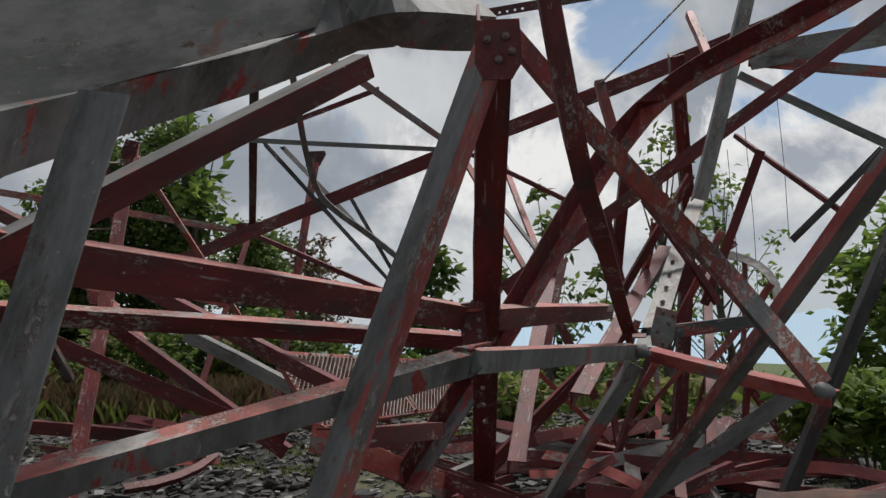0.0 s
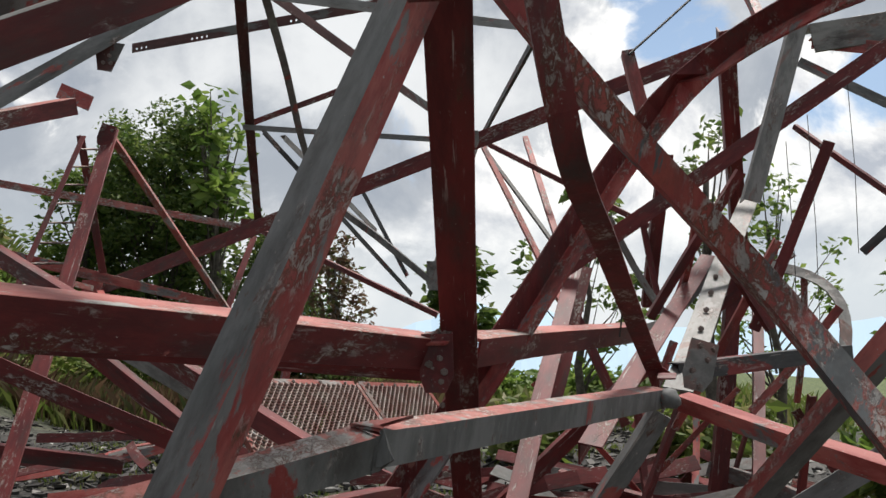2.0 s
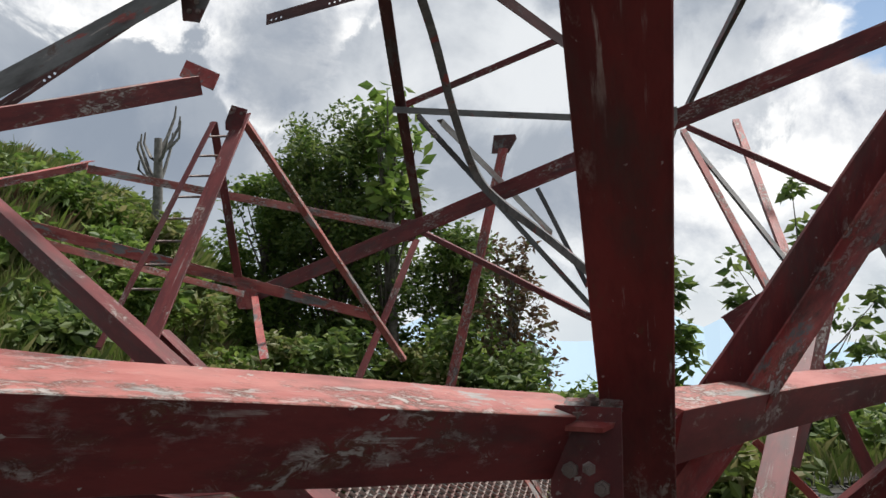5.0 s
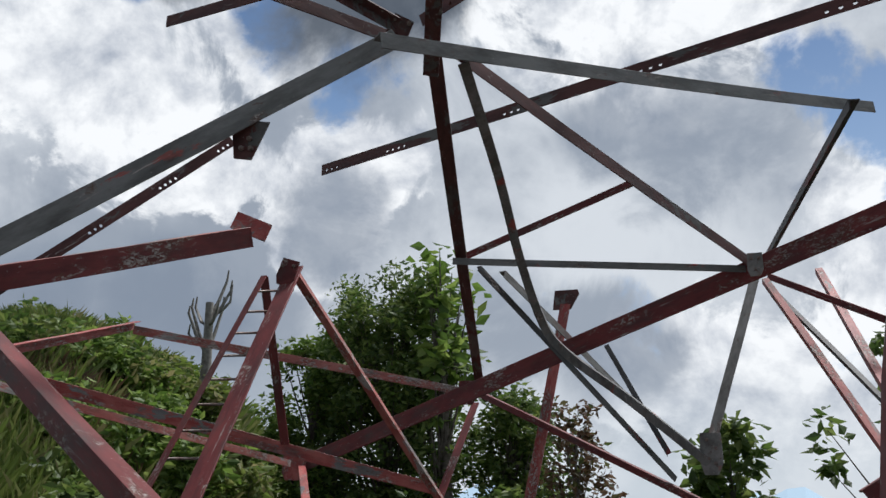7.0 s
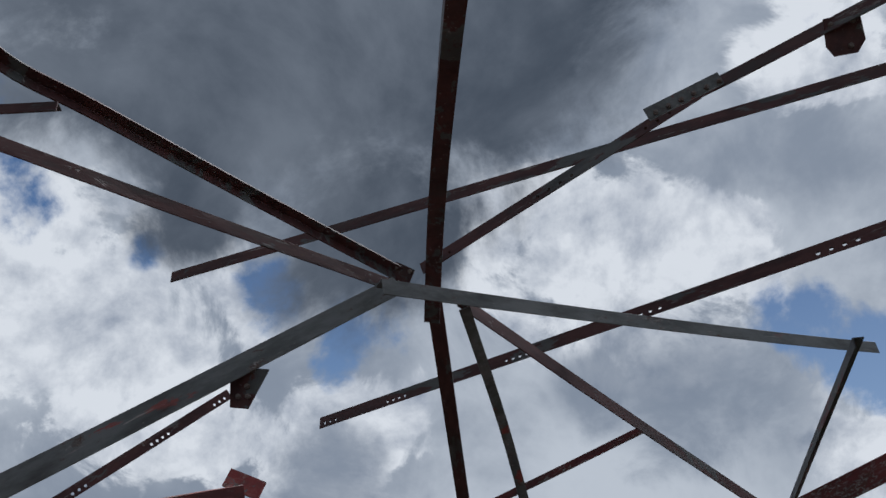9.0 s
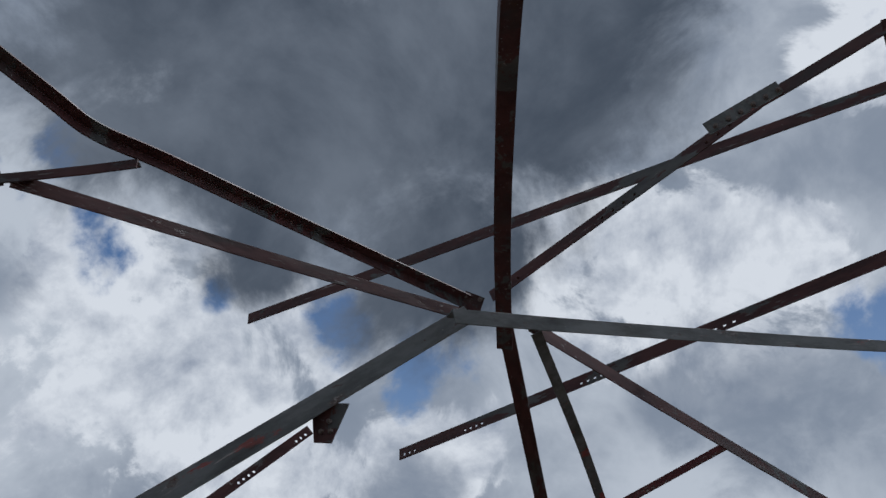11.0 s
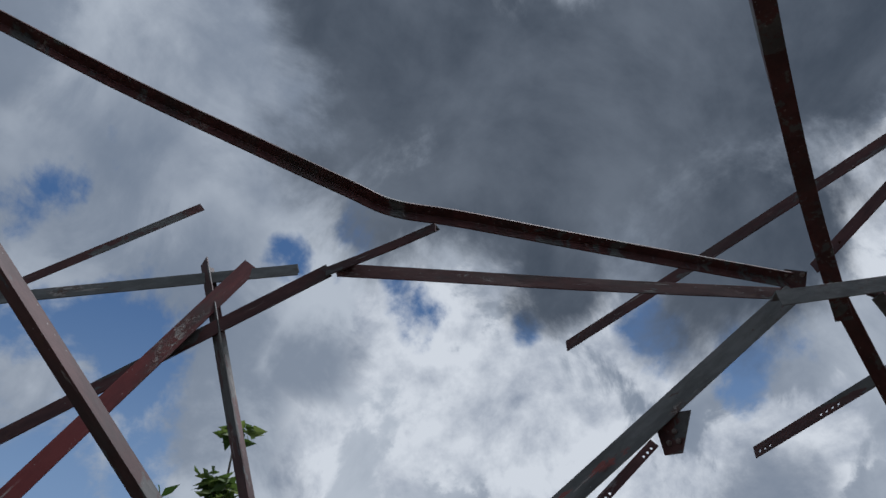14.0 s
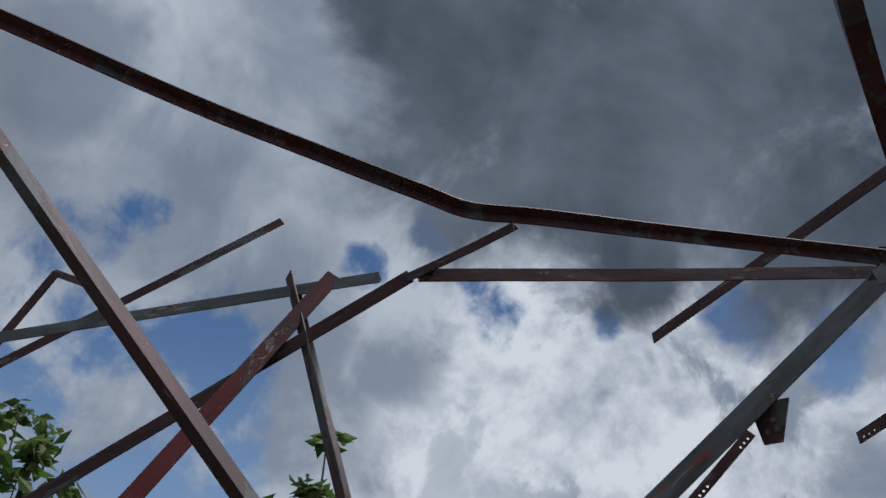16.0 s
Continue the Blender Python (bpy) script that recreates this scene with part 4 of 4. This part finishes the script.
# ---- unidentified dark object beside the wreck, built as a drum ----
def drum():
    bm = bmesh.new()
    bmesh.ops.create_cone(bm, cap_ends=True, segments=28, radius1=0.26, radius2=0.27, depth=0.8)
    bmesh.ops.subdivide_edges(bm, edges=[e for e in bm.edges if abs(e.verts[0].co.z - e.verts[1].co.z) > 0.5], cuts=6)
    for v in bm.verts:
        v.co.xy *= 1 + 0.1 * noise.noise(v.co * 6) + (0.03 if abs(abs(v.co.z) - 0.2) < 0.06 else 0)
    ob = part("crushed_drum", bm, M_ROCK, None, smooth=False)
    ob.matrix_world = pose(2.15, 5.0, 0.24, 88, 10, 65)
    tagged(ob, "unidentified black and rust-brown object on the ground, built as a crushed drum", "drum")


drum()


# ---- trees and bank ----
def leaf_cloud(bm, rnd, c, r, count, size, droop=0.3, flat=1.0, long=1.7):
    for _ in range(count):
        d = Vector((rnd.gauss(0, 1), rnd.gauss(0, 1), rnd.gauss(0, 1)))
        d = d.normalized() * r * rnd.uniform(0.35, 1.05)
        p = Vector(c) + Vector((d.x, d.y, d.z * flat))
        s = size * rnd.uniform(0.6, 1.35)
        a = Vector((rnd.gauss(0, 1), rnd.gauss(0, 1), rnd.gauss(0, 0.5) - droop)).normalized()
        b = a.cross(Vector((rnd.gauss(0, 1), rnd.gauss(0, 1), rnd.gauss(0, 1) + 0.8))).normalized()
        n = a.cross(b) * s * 0.12
        v = [bm.verts.new(x) for x in (p, p + a * s * long * 0.45 + b * s * 0.42 + n, p + a * s * long, p + a * s * long * 0.45 - b * s * 0.42 + n)]
        bm.faces.new((v[0], v[1], v[2]))
        bm.faces.new((v[0], v[2], v[3]))


def limb(bm, pts, r0, r1, seg=6):
    rings = []
    for i, p in enumerate(pts):
        p = Vector(p)
        d = (Vector(pts[min(i + 1, len(pts) - 1)]) - Vector(pts[max(i - 1, 0)])).normalized()
        u = d.orthogonal().normalized()
        w = d.cross(u)
        r = r0 + (r1 - r0) * i / (len(pts) - 1)
        rings.append([bm.verts.new(p + (u * math.cos(k * 2 * math.pi / seg) + w * math.sin(k * 2 * math.pi / seg)) * r) for k in range(seg)])
    for a, b in zip(rings, rings[1:]):
        for k in range(seg):
            bm.faces.new((a[k], a[(k + 1) % seg], b[(k + 1) % seg], b[k]))


def tree(name, label, x, y, h, spread, seed, clumps=40, leaves=60, size=0.16, low=0.25, mat=None, bark=None, z=None, crown_r=0.5, lean=(0, 0)):
    """A tree: tapered trunk, forking limbs, and clumps of leaves at the limbs' ends."""
    rnd = random.Random(seed)
    thing = empty(name, label, "tree", "", (x, y, height(x, y) if z is None else z))
    tb, cb = bmesh.new(), bmesh.new()
    top = Vector((lean[0], lean[1], h * 0.8))
    trunk = [Vector((0, 0, -0.3)), top * 0.3 + Vector((rnd.gauss(0, 0.1), rnd.gauss(0, 0.1), 0)), top * 0.65 + Vector((rnd.gauss(0, 0.15), rnd.gauss(0, 0.15), 0)), top]
    limb(tb, trunk, h * 0.022, h * 0.006, 8)
    for k in range(clumps):
        f = low + (1 - low) * (k + rnd.random()) / clumps
        a = rnd.uniform(0, 2 * math.pi)
        wide = spread * (0.55 + 0.45 * math.sin(math.pi * min(1, (f - low) / (1 - low) * 0.9 + 0.12))) * rnd.uniform(0.25, 1.05)
        c = Vector((math.cos(a) * wide + lean[0] * f, math.sin(a) * wide + lean[1] * f, h * f * rnd.uniform(0.93, 1.04)))
        s = top * max(0.15, (f - 0.22))
        limb(tb, [s, s.lerp(c, 0.5) + Vector((0, 0, -0.06 * wide)), c], h * 0.006, h * 0.0015, 4)
        leaf_cloud(cb, rnd, c, crown_r * rnd.uniform(0.6, 1.25), leaves, size)
    part("trunk", tb, bark or M_BARK, thing, smooth=True)
    part("crown", cb, mat or M_LEAF, thing)
    return thing


tree("tree", "dense dark green tree at the foot of the bank", -8.7, 22.8, 7.2, 2.2, 1, 150, 190, 0.095, 0.12, M_LEAF_DARK, crown_r=0.6)
tree("tree", "tall thin tree with large round green leaves", -7.1, 22.2, 7.8, 1.0, 2, 40, 12, 0.24, 0.5, M_LEAF, crown_r=0.45)
tree("tree", "bushy light green tree beside a darker one", -10.6, 22.4, 5.6, 1.3, 3, 70, 120, 0.11, 0.1, M_LEAF, crown_r=0.5)
tree("tree", "small dark broad-leaved tree beyond the truss", -0.9, 23.0, 3.7, 0.9, 4, 30, 40, 0.20, 0.2, M_LEAF_DARK, crown_r=0.38)
tree("tree", "leafy bush tree behind the steel wreck", 1.7, 17.0, 4.3, 1.2, 5, 15, 30, 0.13, 0.3, M_LEAF_DARK, crown_r=0.30)
tree("tree", "feathery tree behind the steel wreck", 4.6, 15.5, 4.1, 1.3, 6, 24, 34, 0.075, 0.3, M_LEAF, crown_r=0.30)
tree("tree", "open-crowned tree with sparse leaves", 3.4, 14.5, 5.0, 1.0, 7, 13, 26, 0.10, 0.4, M_LEAF_DARK, crown_r=0.26)
tree("tree", "green tree at the edge of the hilltop", 6.0, 12.2, 3.0, 0.9, 8, 40, 60, 0.12, 0.1, M_LEAF, crown_r=0.34)
tree("tree", "tree with drooping clusters of large leaves", -12.6, 4.7, 7.2, 1.1, 9, 24, 26, 0.17, 0.62, M_LEAF_DARK, crown_r=0.24)
tree("tree", "tall tree with a single umbrella of large leaves", -11.1, 7.7, 6.0, 0.12, 10, 5, 34, 0.16, 0.9, M_LEAF_DARK, crown_r=0.2)
tree("tree", "slender tree with dark hanging leaves", -10.5, 8.35, 6.7, 0.15, 11, 9, 30, 0.16, 0.75, M_LEAF_DARK, crown_r=0.22)
tree("tree", "olive green leafy tree beside the dark one", -5.9, 23.8, 4.6, 1.3, 14, 80, 110, 0.11, 0.1, M_LEAF_DARK, crown_r=0.5)
tree("vine_covered_tree", "dead tree wrapped in brown vines", -3.6, 20.5, 3.9, 0.8, 12, 46, 40, 0.10, 0.1, M_DRY, M_DEAD, crown_r=0.33)


def dead_tree():
    rnd = random.Random(21)
    thing = empty("dead_tree", "bare grey dead tree with broken limbs", "tree", "", (-13.3, 21.5, height(-13.3, 21.5) + 0.5))
    bm = bmesh.new()
    limb(bm, [(0, 0, -0.9), (0.05, 0, 1.6), (-0.05, 0, 3.2)], 0.16, 0.10, 8)
    for k in range(9):
        a = rnd.uniform(0, 6.28)
        s = Vector((0, 0, rnd.uniform(1.8, 3.1)))
        e = s + Vector((math.cos(a) * 0.6, math.sin(a) * 0.4, rnd.uniform(0.3, 1.2)))
        limb(bm, [s, s.lerp(e, 0.5) + Vector((0, 0, -0.1)), e, e + Vector((0.02, 0, rnd.uniform(0.1, 0.5)))], 0.06, 0.02, 6)
    part("trunk", bm, M_DEAD, thing, smooth=True)


dead_tree()


def bush(label, x, y, r, h, seed, mat, size=0.12, count=900):
    rnd = random.Random(seed)
    thing = empty("bush", label, "bush", "bushes round the pad", (x, y, height(x, y)))
    sb, cb = bmesh.new(), bmesh.new()
    for k in range(10):
        a = rnd.uniform(0, 6.28)
        c = Vector((math.cos(a) * r * rnd.uniform(0.1, 0.8), math.sin(a) * r * rnd.uniform(0.1, 0.8), h * rnd.uniform(0.35, 0.95)))
        limb(sb, [(0, 0, -0.05), c * 0.5, c], 0.015, 0.005, 4)
        leaf_cloud(cb, rnd, c, r * 0.45, count // 10, size, flat=0.8)
    part("stem", sb, M_BARK, thing)
    part("foliage", cb, mat, thing)


BR = random.Random(33)
for k in range(30):
    x = -14 + 18 * (k + BR.random()) / 30
    y = 19.5 + BR.uniform(-1.5, 2.5) - (0.25 * abs(x + 4) if x < -8 else 0)
    bush("green leafy bush at the edge of the hilltop", x, y, BR.uniform(0.7, 1.2), (BR.uniform(1.0, 2.3) if x < -3 else BR.uniform(0.5, 1.0)), 100 + k, BR.choice((M_LEAF, M_LEAF, M_LEAF_DARK, M_GRASS)), 0.13, 700)
for k in range(36):
    u = BR.uniform(7.2, 17)
    y = BR.uniform(13, 27)
    x = -u - 0.35 * (y - 15)
    bush("leafy bush growing on the green bank", x, y, BR.uniform(0.7, 1.3), BR.uniform(0.6, 1.3), 200 + k, BR.choice((M_LEAF, M_LEAF_DARK, M_GRASS)), 0.14, 600)
bush("bright green bush beside the dark drum-like object", 3.35, 7.3, 0.65, 1.0, 301, M_LEAF, 0.09, 1500)
bush("low green bush beside the wreck", 4.1, 8.6, 0.8, 0.9, 302, M_LEAF, 0.10, 1300)
bush("grassy bush behind the scrap heap", 2.4, 10.8, 0.8, 0.7, 303, M_GRASS, 0.12, 900)
bush("grassy bush behind the scrap heap", 0.8, 12.5, 0.9, 0.7, 304, M_GRASS, 0.12, 900)


def grass(name, label, n, place, hmin, hmax, seed, mat):
    rnd = random.Random(seed)
    verts, faces = [], []
    for _ in range(n):
        x, y = place(rnd)
        z = height(x, y)
        h = rnd.uniform(hmin, hmax)
        a = rnd.uniform(0, 6.28)
        w = 0.012 + h * 0.012
        dx, dy = math.cos(a) * w, math.sin(a) * w
        bx, by = rnd.gauss(0, 0.3) * h, rnd.gauss(0, 0.3) * h
        i = len(verts)
        verts += [(x - dx, y - dy, z - 0.02), (x + dx, y + dy, z - 0.02), (x + bx * 0.4 + dx * 0.7, y + by * 0.4 + dy * 0.7, z + h * 0.6), (x + bx, y + by, z + h * 0.95)]
        faces += [(i, i + 1, i + 2), (i, i + 2, i + 3)]
    me = bpy.data.meshes.new(name)
    me.from_pydata(verts, [], faces)
    me.materials.append(mat)
    tagged(new(name, me), label, "grass", kind="stuff")


def on_bank(r):
    y = r.uniform(12.5, 30)
    return -r.uniform(8.6, 20) - 0.35 * (y - 15), y


grass("bank_grass", "tall green and straw-coloured grass on the bank", 60000, on_bank, 0.35, 1.0, 1, M_GRASS)
grass("dry_brush", "brown dry brush along the edge of the hilltop", 16000, lambda r: (r.uniform(-14, -1), r.uniform(15.8, 19.5)), 0.3, 0.9, 4, M_DRY)
grass("edge_grass", "green grass along the edge of the hilltop", 14000, lambda r: (r.uniform(-14, 6), r.uniform(15.5, 24)), 0.2, 0.6, 2, M_GRASS)


def tufts(r):
    k = r.randrange(26)
    s = random.Random(k)
    cx, cy = s.uniform(-7, 4.5), s.uniform(6.5, 15)
    return cx + r.gauss(0, 0.35), cy + r.gauss(0, 0.3)


grass("weed_tufts", "short green weeds between the rubble", 6000, tufts, 0.02, 0.09, 3, M_GRASS)


# ---- rubble ----
def rubble():
    rnd = random.Random(8)
    verts, faces = [], []
    for k in range(9000):
        x, y = rnd.uniform(-8, 4.5), 3.5 + 13 * rnd.random() ** 1.3
        z = height(x, y)
        a, s = rnd.uniform(0, 6.28), rnd.uniform(0.02, 0.075) * (2.0 if rnd.random() < 0.06 else 1)
        e, t = s * rnd.uniform(0.25, 0.9), rnd.uniform(0.006, 0.03)
        tx, ty = rnd.gauss(0, 0.2), rnd.gauss(0, 0.2)
        i = len(verts)
        for zz in (0, t):
            for u, v in ((-1, -1), (1, -0.8), (0.8, 1), (-1, 0.7)):
                px, py = u * s * math.cos(a) - v * e * math.sin(a), u * s * math.sin(a) + v * e * math.cos(a)
                verts.append((x + px, y + py, z + 0.012 + zz + px * tx + py * ty))
        faces += [(i, i + 3, i + 2, i + 1), (i + 4, i + 5, i + 6, i + 7)] + [(i + j, i + (j + 1) % 4, i + 4 + (j + 1) % 4, i + 4 + j) for j in range(4)]
    me = bpy.data.meshes.new("rubble")
    me.from_pydata(verts, [], faces)
    m, nt, b = nodes("rubble_chips", 0.85)
    g = nt.nodes.new("ShaderNodeNewGeometry")
    r = nt.nodes.new("ShaderNodeValToRGB")
    r.color_ramp.elements[0].color, r.color_ramp.elements[1].color = (0.02, 0.019, 0.018, 1), (0.26, 0.25, 0.235, 1)
    e = r.color_ramp.elements.new(0.75)
    e.color = (0.08, 0.075, 0.07, 1)
    nt.links.new(g.outputs["Random Per Island"], r.inputs[0])
    nt.links.new(r.outputs[0], b.inputs["Base Color"])
    me.materials.append(m)
    tagged(new("rubble", me), "grey and white chips of broken roofing and stone", "rubble", kind="stuff")


rubble()
